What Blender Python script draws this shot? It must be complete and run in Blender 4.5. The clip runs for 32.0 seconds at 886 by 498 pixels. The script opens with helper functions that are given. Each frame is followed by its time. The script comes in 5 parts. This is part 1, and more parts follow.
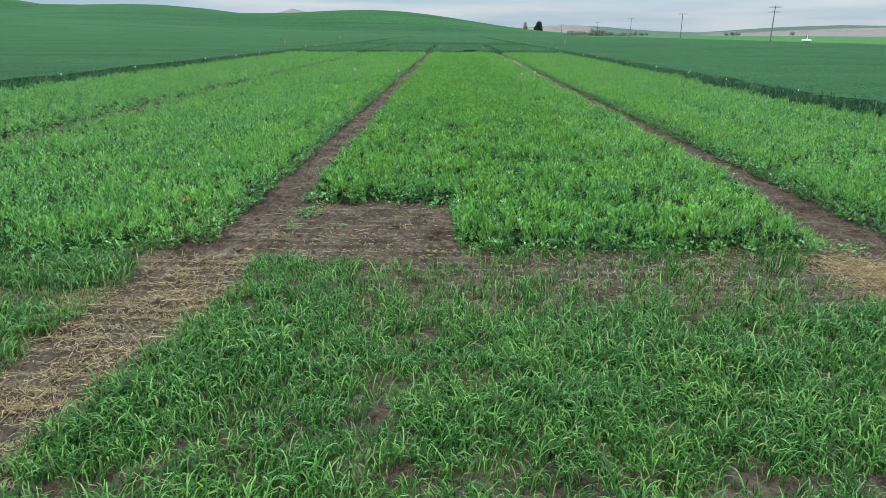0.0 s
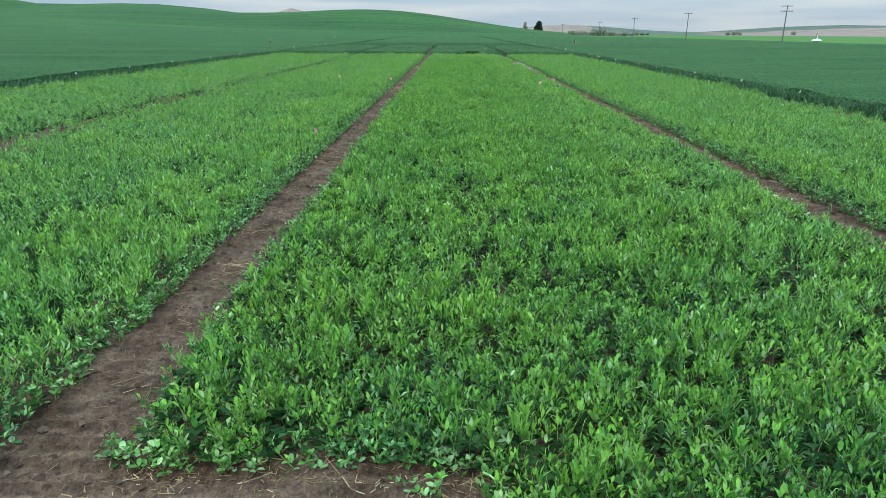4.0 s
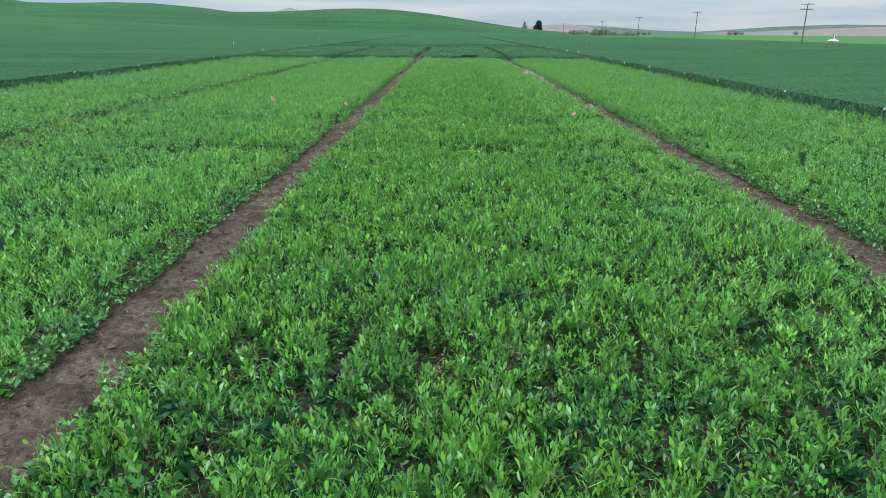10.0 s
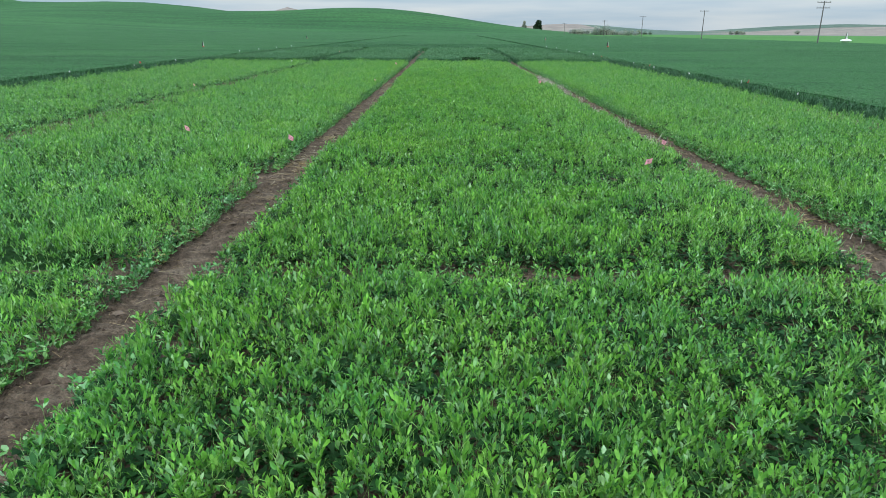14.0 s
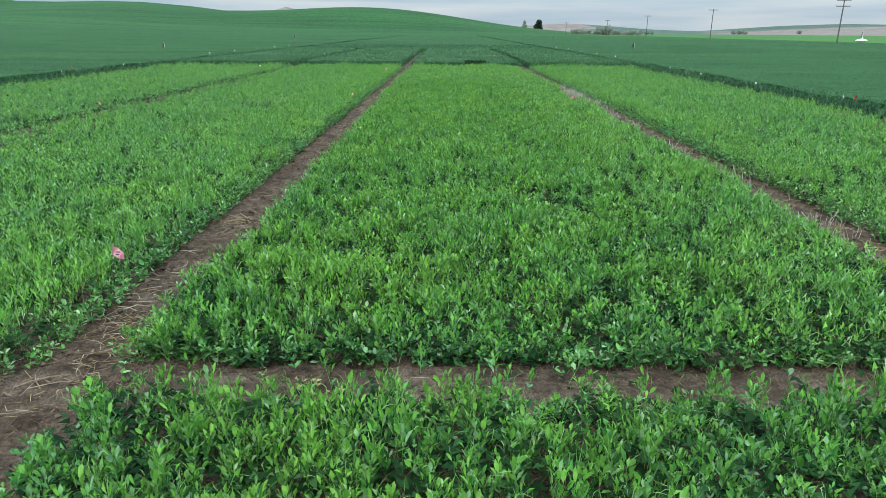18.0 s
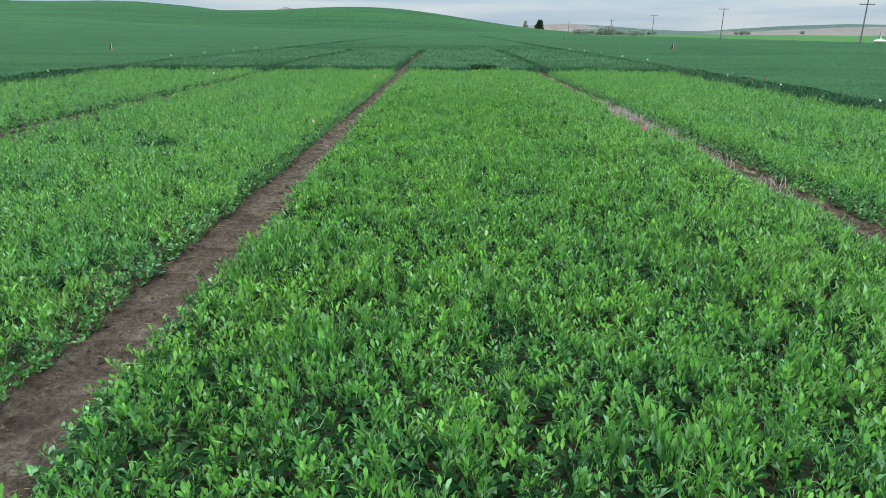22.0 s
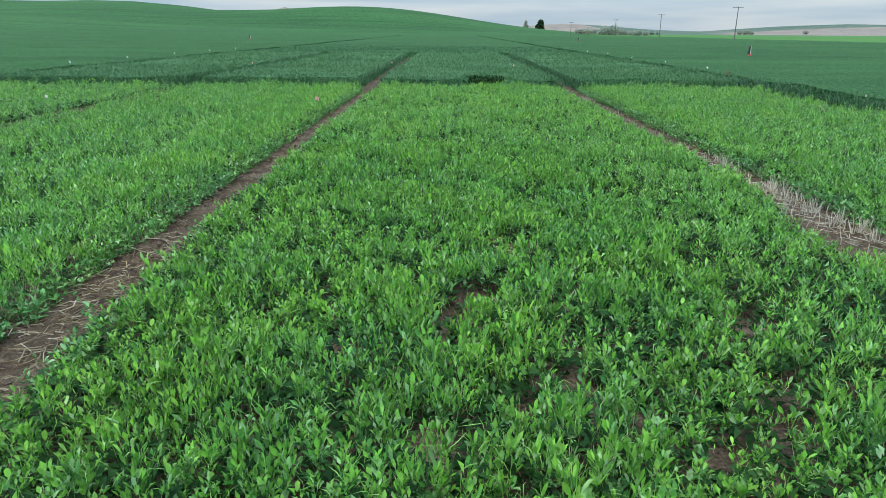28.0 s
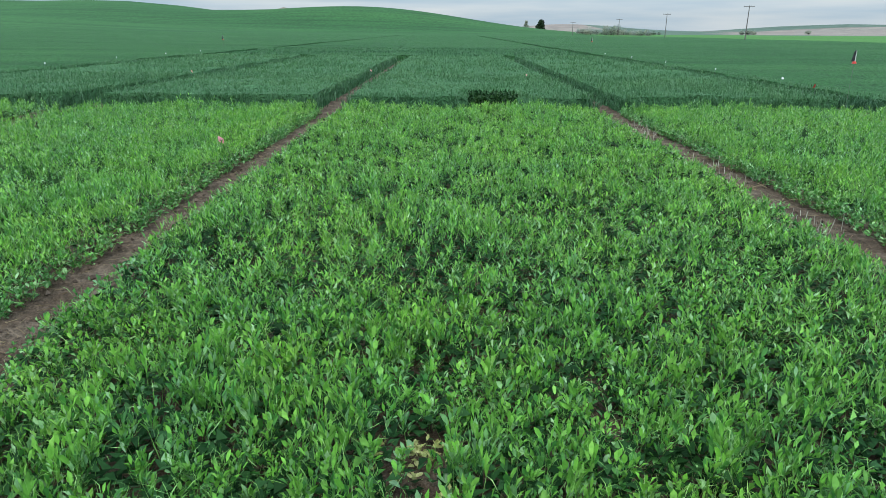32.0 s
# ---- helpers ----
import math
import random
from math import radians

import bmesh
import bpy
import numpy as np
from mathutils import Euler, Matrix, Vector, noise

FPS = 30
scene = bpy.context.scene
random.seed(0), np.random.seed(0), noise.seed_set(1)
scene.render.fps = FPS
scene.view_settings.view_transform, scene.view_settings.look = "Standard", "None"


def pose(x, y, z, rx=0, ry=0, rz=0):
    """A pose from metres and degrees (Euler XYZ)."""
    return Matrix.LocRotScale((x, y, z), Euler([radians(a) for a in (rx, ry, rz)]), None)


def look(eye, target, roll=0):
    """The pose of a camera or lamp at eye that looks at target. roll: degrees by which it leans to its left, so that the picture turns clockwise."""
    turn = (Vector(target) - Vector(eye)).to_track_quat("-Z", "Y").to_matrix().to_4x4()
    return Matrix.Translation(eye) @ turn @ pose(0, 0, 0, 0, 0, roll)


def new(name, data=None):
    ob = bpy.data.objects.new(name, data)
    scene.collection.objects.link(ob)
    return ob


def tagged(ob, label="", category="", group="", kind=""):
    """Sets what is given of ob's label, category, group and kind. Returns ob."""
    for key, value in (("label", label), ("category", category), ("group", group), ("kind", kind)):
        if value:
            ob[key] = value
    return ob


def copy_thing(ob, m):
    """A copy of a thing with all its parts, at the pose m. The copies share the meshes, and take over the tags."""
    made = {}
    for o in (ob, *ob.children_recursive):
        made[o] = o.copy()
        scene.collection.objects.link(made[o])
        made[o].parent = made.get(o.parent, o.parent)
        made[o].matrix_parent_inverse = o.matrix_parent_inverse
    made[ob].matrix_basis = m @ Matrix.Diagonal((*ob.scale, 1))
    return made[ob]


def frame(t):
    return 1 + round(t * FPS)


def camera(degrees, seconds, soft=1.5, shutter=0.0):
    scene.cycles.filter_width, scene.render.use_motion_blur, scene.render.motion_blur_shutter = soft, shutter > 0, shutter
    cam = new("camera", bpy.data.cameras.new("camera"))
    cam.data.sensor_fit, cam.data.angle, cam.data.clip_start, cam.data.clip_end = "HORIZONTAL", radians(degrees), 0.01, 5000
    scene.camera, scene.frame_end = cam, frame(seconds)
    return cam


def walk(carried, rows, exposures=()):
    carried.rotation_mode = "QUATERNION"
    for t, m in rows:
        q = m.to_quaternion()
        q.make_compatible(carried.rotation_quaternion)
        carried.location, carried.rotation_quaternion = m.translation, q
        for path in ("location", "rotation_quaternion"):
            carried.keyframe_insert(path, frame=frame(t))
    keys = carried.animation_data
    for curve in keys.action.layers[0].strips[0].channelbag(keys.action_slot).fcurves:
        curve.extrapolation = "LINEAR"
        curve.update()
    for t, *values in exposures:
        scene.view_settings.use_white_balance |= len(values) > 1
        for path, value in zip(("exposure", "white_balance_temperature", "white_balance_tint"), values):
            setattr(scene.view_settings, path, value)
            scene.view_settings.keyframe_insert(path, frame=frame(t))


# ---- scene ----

# ---------------------------------------------------------------- camera
cam = camera(68.0, 32.0, soft=0.75)
PATH = [
    (0, -0.058, -0.024, 2.327, -18.30, -0.29, 0.79),
    (1, -0.086, 1.495, 2.317, -18.31, -0.30, 0.77),
    (2, -0.129, 2.991, 2.317, -18.31, -0.30, 0.75),
    (3, -0.186, 4.441, 2.324, -18.32, -0.31, 0.74),
    (4, -0.221, 5.888, 2.335, -18.32, -0.31, 0.72),
    (5, -0.192, 7.451, 2.369, -18.33, -0.32, 0.71),
    (6, -0.098, 9.094, 2.387, -18.33, -0.32, 0.69),
    (7, 0.050, 10.795, 2.380, -18.34, -0.32, 0.68),
    (8, 0.154, 12.535, 2.377, -18.34, -0.33, 0.66),
    (9, 0.184, 14.252, 2.383, -18.35, -0.33, 0.64),
    (10, 0.157, 15.910, 2.393, -18.36, -0.32, 0.62),
    (11, 0.120, 17.563, 2.403, -18.36, -0.32, 0.60),
    (12, 0.120, 19.262, 2.395, -18.37, -0.32, 0.57),
    (13, 0.148, 20.967, 2.376, -18.38, -0.32, 0.55),
    (14, 0.168, 22.662, 2.353, -18.39, -0.32, 0.53),
    (15, 0.164, 24.384, 2.329, -18.39, -0.31, 0.51),
    (16, 0.145, 26.143, 2.325, -18.40, -0.31, 0.49),
    (17, 0.106, 27.911, 2.316, -18.40, -0.31, 0.49),
    (18, 0.098, 29.675, 2.299, -18.40, -0.32, 0.48),
    (19, 0.064, 31.443, 2.280, -18.40, -0.32, 0.48),
    (20, 0.000, 33.211, 2.260, -18.39, -0.32, 0.48),
    (21, -0.048, 35.005, 2.238, -18.39, -0.33, 0.48),
    (22, -0.069, 36.809, 2.222, -18.39, -0.33, 0.47),
    (23, 0.001, 38.583, 2.212, -18.39, -0.33, 0.47),
    (24, 0.097, 40.291, 2.196, -18.39, -0.33, 0.47),
    (25, 0.140, 41.988, 2.188, -18.38, -0.33, 0.46),
    (26, 0.163, 43.696, 2.174, -18.38, -0.33, 0.46),
    (27, 0.239, 45.441, 2.151, -18.38, -0.32, 0.45),
    (28, 0.349, 47.201, 2.128, -18.37, -0.32, 0.45),
    (29, 0.460, 48.965, 2.112, -18.37, -0.31, 0.44),
    (30, 0.531, 50.739, 2.099, -18.37, -0.31, 0.43),
    (31, 0.553, 52.540, 2.100, -18.37, -0.30, 0.43),
    (32, 0.555, 54.358, 2.103, -18.36, -0.30, 0.42),
]
walk(cam, [(t, pose(x, y, z, 90 + p, r, w)) for t, x, y, z, p, r, w in PATH])

# ---------------------------------------------------------------- sky and light
world = bpy.data.worlds.new("overcast_sky")
scene.world = world
world.use_nodes = True
wt = world.node_tree
wt.nodes.clear()
w_out = wt.nodes.new("ShaderNodeOutputWorld")
w_bg = wt.nodes.new("ShaderNodeBackground")
w_sky = wt.nodes.new("ShaderNodeTexSky")
w_sky.sky_type = "NISHITA"
w_sky.sun_disc = False
w_sky.sun_elevation = radians(57)
w_sky.sun_rotation = radians(186)
w_co = wt.nodes.new("ShaderNodeTexCoord")
w_map = wt.nodes.new("ShaderNodeMapping")
w_map.inputs["Scale"].default_value = (2.2, 2.2, 26.0)
w_noise = wt.nodes.new("ShaderNodeTexNoise")
w_noise.inputs["Scale"].default_value = 1.7
w_noise.inputs["Detail"].default_value = 5.0
w_ramp = wt.nodes.new("ShaderNodeValToRGB")
w_ramp.color_ramp.elements[0].position = 0.34
w_ramp.color_ramp.elements[0].color = (4.8, 6.7, 8.5, 1)
w_ramp.color_ramp.elements[1].position = 0.70
w_ramp.color_ramp.elements[1].color = (8.3, 9.2, 9.8, 1)
w_mix = wt.nodes.new("ShaderNodeMixRGB")
w_mix.inputs["Fac"].default_value = 0.85
wt.links.new(w_co.outputs["Generated"], w_map.inputs["Vector"])
wt.links.new(w_map.outputs["Vector"], w_noise.inputs["Vector"])
wt.links.new(w_noise.outputs["Fac"], w_ramp.inputs["Fac"])
wt.links.new(w_sky.outputs["Color"], w_mix.inputs["Color1"])
wt.links.new(w_ramp.outputs["Color"], w_mix.inputs["Color2"])
w_sep = wt.nodes.new("ShaderNodeSeparateXYZ")
wt.links.new(w_co.outputs["Generated"], w_sep.inputs["Vector"])
w_up = wt.nodes.new("ShaderNodeMapRange")
w_up.inputs["From Min"].default_value = 0.02
w_up.inputs["From Max"].default_value = 0.75
w_up.inputs["To Min"].default_value = 0.63
w_up.inputs["To Max"].default_value = 2.1
wt.links.new(w_sep.outputs["Z"], w_up.inputs["Value"])
w_grad = wt.nodes.new("ShaderNodeVectorMath")
w_grad.operation = "SCALE"
wt.links.new(w_mix.outputs["Color"], w_grad.inputs[0])
wt.links.new(w_up.outputs["Result"], w_grad.inputs["Scale"])
wt.links.new(w_grad.outputs["Vector"], w_bg.inputs["Color"])
w_bg.inputs["Strength"].default_value = 0.09
wt.links.new(w_bg.outputs["Background"], w_out.inputs["Surface"])

sun_data = bpy.data.lights.new("sun", "SUN")
sun_data.energy = 1.0
sun_data.angle = radians(24)
sun_data.color = (1.0, 0.95, 0.84)
sun = new("sun", sun_data)
sun.matrix_world = look((-6, -40, 62), (0, 0, 0))
scene.view_settings.exposure = 0.53

# ---------------------------------------------------------------- materials


def nodes_of(name):
    m = bpy.data.materials.new(name)
    m.use_nodes = True
    return m, m.node_tree.nodes, m.node_tree.links, m.node_tree.nodes["Principled BSDF"]


def ramp(nodes, stops):
    r = nodes.new("ShaderNodeValToRGB")
    while len(r.color_ramp.elements) < len(stops):
        r.color_ramp.elements.new(0.5)
    for e, (p, c) in zip(r.color_ramp.elements, stops):
        e.position, e.color = p, (*c, 1)
    return r


def noise_tex(nodes, links, scale, detail=4.0, stretch=None):
    g = nodes.new("ShaderNodeNewGeometry")
    n = nodes.new("ShaderNodeTexNoise")
    n.inputs["Scale"].default_value = scale
    n.inputs["Detail"].default_value = detail
    if stretch:
        mp = nodes.new("ShaderNodeMapping")
        mp.inputs["Scale"].default_value = stretch
        links.new(g.outputs["Position"], mp.inputs["Vector"])
        links.new(mp.outputs["Vector"], n.inputs["Vector"])
    else:
        links.new(g.outputs["Position"], n.inputs["Vector"])
    return n


def mixed(nodes, links, mode, fac, a, b):
    m = nodes.new("ShaderNodeMixRGB")
    m.blend_type = mode
    for sock, v in (("Fac", fac), ("Color1", a), ("Color2", b)):
        if isinstance(v, (int, float)):
            m.inputs[sock].default_value = v
        elif isinstance(v, tuple):
            m.inputs[sock].default_value = (*v, 1)
        else:
            links.new(v, m.inputs[sock])
    return m.outputs["Color"]


def leaf_material(name, dark, mid, light, patch=0.9, rough=0.5, translucent=0.2, patch_tint=(1.16, 1.08, 0.86), spec=0.22, clumps=0.0):
    """Leaves: each leaf its own tone, broad patches over the field, some light through the blade."""
    m, nodes, links, bsdf = nodes_of(name)
    g = nodes.new("ShaderNodeNewGeometry")
    r = ramp(nodes, [(0.0, dark), (0.55, mid), (1.0, light)])
    links.new(g.outputs["Random Per Island"], r.inputs["Fac"])
    n = noise_tex(nodes, links, patch, 3.0)
    pr = ramp(nodes, [(0.36, (0.90, 0.95, 0.94)), (0.64, patch_tint)])
    links.new(n.outputs["Fac"], pr.inputs["Fac"])
    col = mixed(nodes, links, "MULTIPLY", 1.0, r.outputs["Color"], pr.outputs["Color"])
    # Clump tones: plants that differ, and the shading of clumps put into colour.
    nc = noise_tex(nodes, links, 5.5, 4.0)
    rc = ramp(nodes, [(0.36, (0.62, 0.66, 0.64)), (0.64, (1.30, 1.29, 1.16))])
    links.new(nc.outputs["Fac"], rc.inputs["Fac"])
    col = mixed(nodes, links, "MULTIPLY", clumps, col, rc.outputs["Color"])
    nf = noise_tex(nodes, links, 38.0, 3.0)
    rf = ramp(nodes, [(0.34, (0.82, 0.84, 0.86)), (0.66, (1.16, 1.15, 1.14))])
    links.new(nf.outputs["Fac"], rf.inputs["Fac"])
    col = mixed(nodes, links, "MULTIPLY", 0.9, col, rf.outputs["Color"])
    links.new(col, bsdf.inputs["Base Color"])
    bsdf.inputs["Roughness"].default_value = rough
    bsdf.inputs["Specular IOR Level"].default_value = spec
    tr = nodes.new("ShaderNodeBsdfTranslucent")
    links.new(col, tr.inputs["Color"])
    mx = nodes.new("ShaderNodeMixShader")
    mx.inputs["Fac"].default_value = translucent
    links.new(bsdf.outputs["BSDF"], mx.inputs[1])
    links.new(tr.outputs["BSDF"], mx.inputs[2])
    links.new(mx.outputs["Shader"], nodes["Material Output"].inputs["Surface"])
    return m


def field_material(name, stops, scale, stretch, fine, rough=0.75, bump=0.5, bump_scale=6.0, grain=0.26, streak=0.0):
    """Far crop or bare land: broad streaks and fine grain."""
    m, nodes, links, bsdf = nodes_of(name)
    n1 = noise_tex(nodes, links, scale, 5.0, stretch)
    r = ramp(nodes, stops)
    links.new(n1.outputs["Fac"], r.inputs["Fac"])
    n2 = noise_tex(nodes, links, fine, 4.0)
    r2 = ramp(nodes, [(0.3, (1 - grain, 1 - grain * 0.95, 1 - grain * 0.9)), (0.7, (1 + grain, 1 + grain * 0.95, 1 + grain * 0.9))])
    links.new(n2.outputs["Fac"], r2.inputs["Fac"])
    c = mixed(nodes, links, "MULTIPLY", 1.0, r.outputs["Color"], r2.outputs["Color"])
    n4 = noise_tex(nodes, links, 0.09, 3.0, (0.22, 3.0, 1.0))
    r4 = ramp(nodes, [(0.36, (0.74, 0.76, 0.78)), (0.5, (1.0, 1.0, 1.0)), (0.68, (1.16, 1.12, 1.05))])
    links.new(n4.outputs["Fac"], r4.inputs["Fac"])
    c = mixed(nodes, links, "MULTIPLY", streak, c, r4.outputs["Color"])
    links.new(c, bsdf.inputs["Base Color"])
    bsdf.inputs["Roughness"].default_value = rough
    bsdf.inputs["Specular IOR Level"].default_value = 0.05
    n3 = noise_tex(nodes, links, bump_scale, 4.0)
    b = nodes.new("ShaderNodeBump")
    b.inputs["Strength"].default_value = bump
    b.inputs["Distance"].default_value = 0.2
    links.new(n3.outputs["Fac"], b.inputs["Height"])
    links.new(b.outputs["Normal"], bsdf.inputs["Normal"])
    return m


def plain_material(name, color, rough=0.6, metal=0.0, grain=20.0, amount=0.25):
    m, nodes, links, bsdf = nodes_of(name)
    n = noise_tex(nodes, links, grain, 4.0)
    lo = tuple(c * (1 - amount) for c in color)
    hi = tuple(min(1, c * (1 + amount)) for c in color)
    r = ramp(nodes, [(0.3, lo), (0.7, hi)])
    links.new(n.outputs["Fac"], r.inputs["Fac"])
    links.new(r.outputs["Color"], bsdf.inputs["Base Color"])
    bsdf.inputs["Roughness"].default_value = rough
    bsdf.inputs["Metallic"].default_value = metal
    return m


def soil_material(name, gain, colour_bands, wander):
    m, nodes, links, bsdf = nodes_of(name)
    n1 = noise_tex(nodes, links, 2.6, 6.0)
    n2 = noise_tex(nodes, links, 16.0, 8.0)
    n3 = noise_tex(nodes, links, 55.0, 5.0)
    r1 = ramp(nodes, [(p, tuple(gain * k for k in c)) for p, c in ((0.32, (0.086, 0.062, 0.043)), (0.5, (0.140, 0.104, 0.075)), (0.72, (0.215, 0.170, 0.128)))])
    links.new(n1.outputs["Fac"], r1.inputs["Fac"])
    r2 = ramp(nodes, [(0.34, (0.60, 0.59, 0.58)), (0.5, (0.95, 0.94, 0.93)), (0.68, (1.34, 1.32, 1.29))])
    links.new(n2.outputs["Fac"], r2.inputs["Fac"])
    c = mixed(nodes, links, "MULTIPLY", 1.0, r1.outputs["Color"], r2.outputs["Color"])
    r4 = ramp(nodes, [(0.36, (0.68, 0.67, 0.66)), (0.64, (1.3, 1.29, 1.27))])
    links.new(n3.outputs["Fac"], r4.inputs["Fac"])
    c = mixed(nodes, links, "MULTIPLY", 0.8, c, r4.outputs["Color"])
    # Darker and paler colour bands along y at the furrow spacing.
    wv = nodes.new("ShaderNodeTexWave")
    wv.bands_direction = "Y"
    wv.inputs["Scale"].default_value = 1.571
    wv.inputs["Distortion"].default_value = wander
    wv.inputs["Detail"].default_value = 3.0
    wv.inputs["Detail Scale"].default_value = 1.3
    gg = nodes.new("ShaderNodeNewGeometry")
    links.new(gg.outputs["Position"], wv.inputs["Vector"])
    r3 = ramp(nodes, [(0.15, (0.62, 0.60, 0.60)), (0.75, (1.25, 1.25, 1.26))])
    links.new(wv.outputs["Fac"], r3.inputs["Fac"])
    c = mixed(nodes, links, "MULTIPLY", colour_bands, c, r3.outputs["Color"])
    links.new(c, bsdf.inputs["Base Color"])
    bsdf.inputs["Roughness"].default_value = 0.9
    bsdf.inputs["Specular IOR Level"].default_value = 0.15
    add = nodes.new("ShaderNodeMath")
    add.operation = "ADD"
    links.new(n2.outputs["Fac"], add.inputs[0])
    links.new(n3.outputs["Fac"], add.inputs[1])
    b = nodes.new("ShaderNodeBump")
    b.inputs["Strength"].default_value = 0.9
    b.inputs["Distance"].default_value = 0.06
    links.new(add.outputs["Value"], b.inputs["Height"])
    links.new(b.outputs["Normal"], bsdf.inputs["Normal"])
    return m


SOIL = soil_material("damp_soil", 0.92, 0.3, 1.8)
SOIL_DRY = soil_material("dry_tilled_soil", 1.10, 0.6, 0.7)
# The pale end adds painted sky highlights to the waxy leaf tone.
PEA_MATURE = leaf_material("pea_leaf_mature", (0.040, 0.165, 0.038), (0.094, 0.288, 0.072), (0.300, 0.500, 0.290), translucent=0.14, rough=0.36, spec=0.36, clumps=1.0)
PEA_YOUNG = leaf_material("pea_leaf_young", (0.114, 0.322, 0.051), (0.150, 0.378, 0.069), (0.212, 0.448, 0.110), translucent=0.15, clumps=1.0, spec=0.14)
PEA_STEM = leaf_material("pea_tendril", (0.15, 0.34, 0.075), (0.205, 0.42, 0.115), (0.31, 0.52, 0.21), translucent=0.15, spec=0.12)
# Shade under the canopy is painted into this leaf colour.
PEA_SHADE = leaf_material("pea_leaf_painted_shade", (0.007, 0.026, 0.008), (0.013, 0.048, 0.014), (0.034, 0.098, 0.033), spec=0.05, translucent=0.1)
PEA_YELLOW = leaf_material("pea_leaf_yellowed", (0.25, 0.28, 0.09), (0.36, 0.37, 0.14), (0.48, 0.46, 0.22))
# Sheet below the shoots, dark to paint the shaded depth of the stand.
PEA_UNDER = field_material("pea_under_shade_sheet", [(0.3, (0.016, 0.050, 0.013)), (0.7, (0.034, 0.100, 0.024))], 9.0, None, 30.0, bump=1.0, bump_scale=25.0)
GRASS = leaf_material("cereal_blade", (0.015, 0.066, 0.009), (0.037, 0.148, 0.018), (0.220, 0.430, 0.125), patch=1.3, rough=0.4, spec=0.22)
GRASS_PALE = leaf_material("cereal_blade_pale", (0.12, 0.17, 0.07), (0.18, 0.22, 0.10), (0.28, 0.29, 0.16))
WHEAT = leaf_material("wheat_blade", (0.052, 0.140, 0.056), (0.074, 0.186, 0.077), (0.118, 0.240, 0.118), patch=0.35, patch_tint=(1.08, 1.05, 0.95))
# Darker copy of the blade colour that paints shade onto the wheat's edges.
WHEAT_SHADED = leaf_material("wheat_blade_shaded", (0.026, 0.085, 0.036), (0.044, 0.128, 0.056), (0.095, 0.200, 0.110), patch=0.35, patch_tint=(1.08, 1.05, 0.95))
WHEAT_TOP = field_material("wheat_canopy", [(0.3, (0.027, 0.095, 0.033)), (0.7, (0.044, 0.126, 0.043))], 0.05, (1.0, 2.6, 1.0), 9.0, bump=1.0, bump_scale=9.0, grain=0.55, streak=0.6)
WHEAT_PLOT = field_material("wheat_plot_canopy", [(0.3, (0.050, 0.138, 0.058)), (0.7, (0.070, 0.170, 0.074))], 0.3, (1.0, 2.0, 1.0), 11.0, bump=1.0, bump_scale=11.0, grain=0.42, streak=0.2)
HILL = field_material("wheat_hill", [(0.25, (0.019, 0.078, 0.026)), (0.75, (0.038, 0.118, 0.036))], 0.02, (0.35, 1.6, 1.0), 0.6, bump=0.3, bump_scale=2.0, grain=0.3, streak=0.9)
BRIGHT = field_material("young_crop", [(0.3, (0.052, 0.152, 0.037)), (0.7, (0.074, 0.190, 0.046))], 0.02, (0.5, 2.0, 1.0), 0.5, bump=0.2)
# Fallow and pasture are far off: haze is greyed into both colours.
TAN = field_material("hazed_fallow_land", [(0.3, (0.185, 0.155, 0.130)), (0.55, (0.235, 0.20, 0.175)), (0.75, (0.15, 0.165, 0.13))], 0.006, (0.5, 2.0, 1.0), 0.05, bump=0.1)
PASTURE = field_material("hazed_pasture", [(0.3, (0.065, 0.105, 0.080)), (0.7, (0.10, 0.145, 0.110))], 0.008, (0.4, 2.2, 1.0), 0.05, bump=0.1)
STRAW_PALE = leaf_material("bleached_straw", (0.23, 0.165, 0.085), (0.38, 0.29, 0.16), (0.56, 0.46, 0.29), rough=0.7, translucent=0.1, patch_tint=(1.1, 1.05, 0.95))
STRAW = leaf_material("dry_straw", (0.13, 0.095, 0.05), (0.23, 0.17, 0.095), (0.40, 0.32, 0.20), rough=0.7, translucent=0.1, patch_tint=(1.1, 1.05, 0.95))
STRAW_GREY = leaf_material("weathered_straw", (0.15, 0.115, 0.075), (0.28, 0.225, 0.155), (0.48, 0.42, 0.32), rough=0.75, translucent=0.1, patch_tint=(1.08, 1.03, 0.95))
STUBBLE = leaf_material("grey_stubble", (0.34, 0.31, 0.25), (0.54, 0.51, 0.43), (0.74, 0.71, 0.62), rough=0.75, translucent=0.1, patch_tint=(1.05, 1.0, 0.95))
CLOD = leaf_material("soil_clod", (0.045, 0.032, 0.024), (0.085, 0.062, 0.047), (0.150, 0.115, 0.09), rough=0.95, translucent=0.0, patch_tint=(1.1, 1.05, 1.0))
WOOD_POLE = plain_material("weathered_pole_wood", (0.13, 0.12, 0.115), 0.85, grain=6.0)
INSULATOR = plain_material("porcelain", (0.30, 0.30, 0.31), 0.3)
WIRE = plain_material("galvanised_wire", (0.35, 0.35, 0.36), 0.4, 0.8)
FLAG_PINK = plain_material("pink_plastic", (0.94, 0.46, 0.54), 0.5, amount=0.12)
FLAG_ORANGE = plain_material("orange_plastic", (0.90, 0.48, 0.40), 0.5, amount=0.12)
FLAG_WHITE = plain_material("white_plastic", (0.80, 0.80, 0.78), 0.5, amount=0.06)
FLAG_RED = plain_material("red_plastic", (0.62, 0.04, 0.03), 0.5, amount=0.12)
INK = plain_material("black_ink", (0.02, 0.02, 0.02), 0.6)
WHITE_PAINT = plain_material("white_paint", (0.78, 0.79, 0.78), 0.5, amount=0.06)
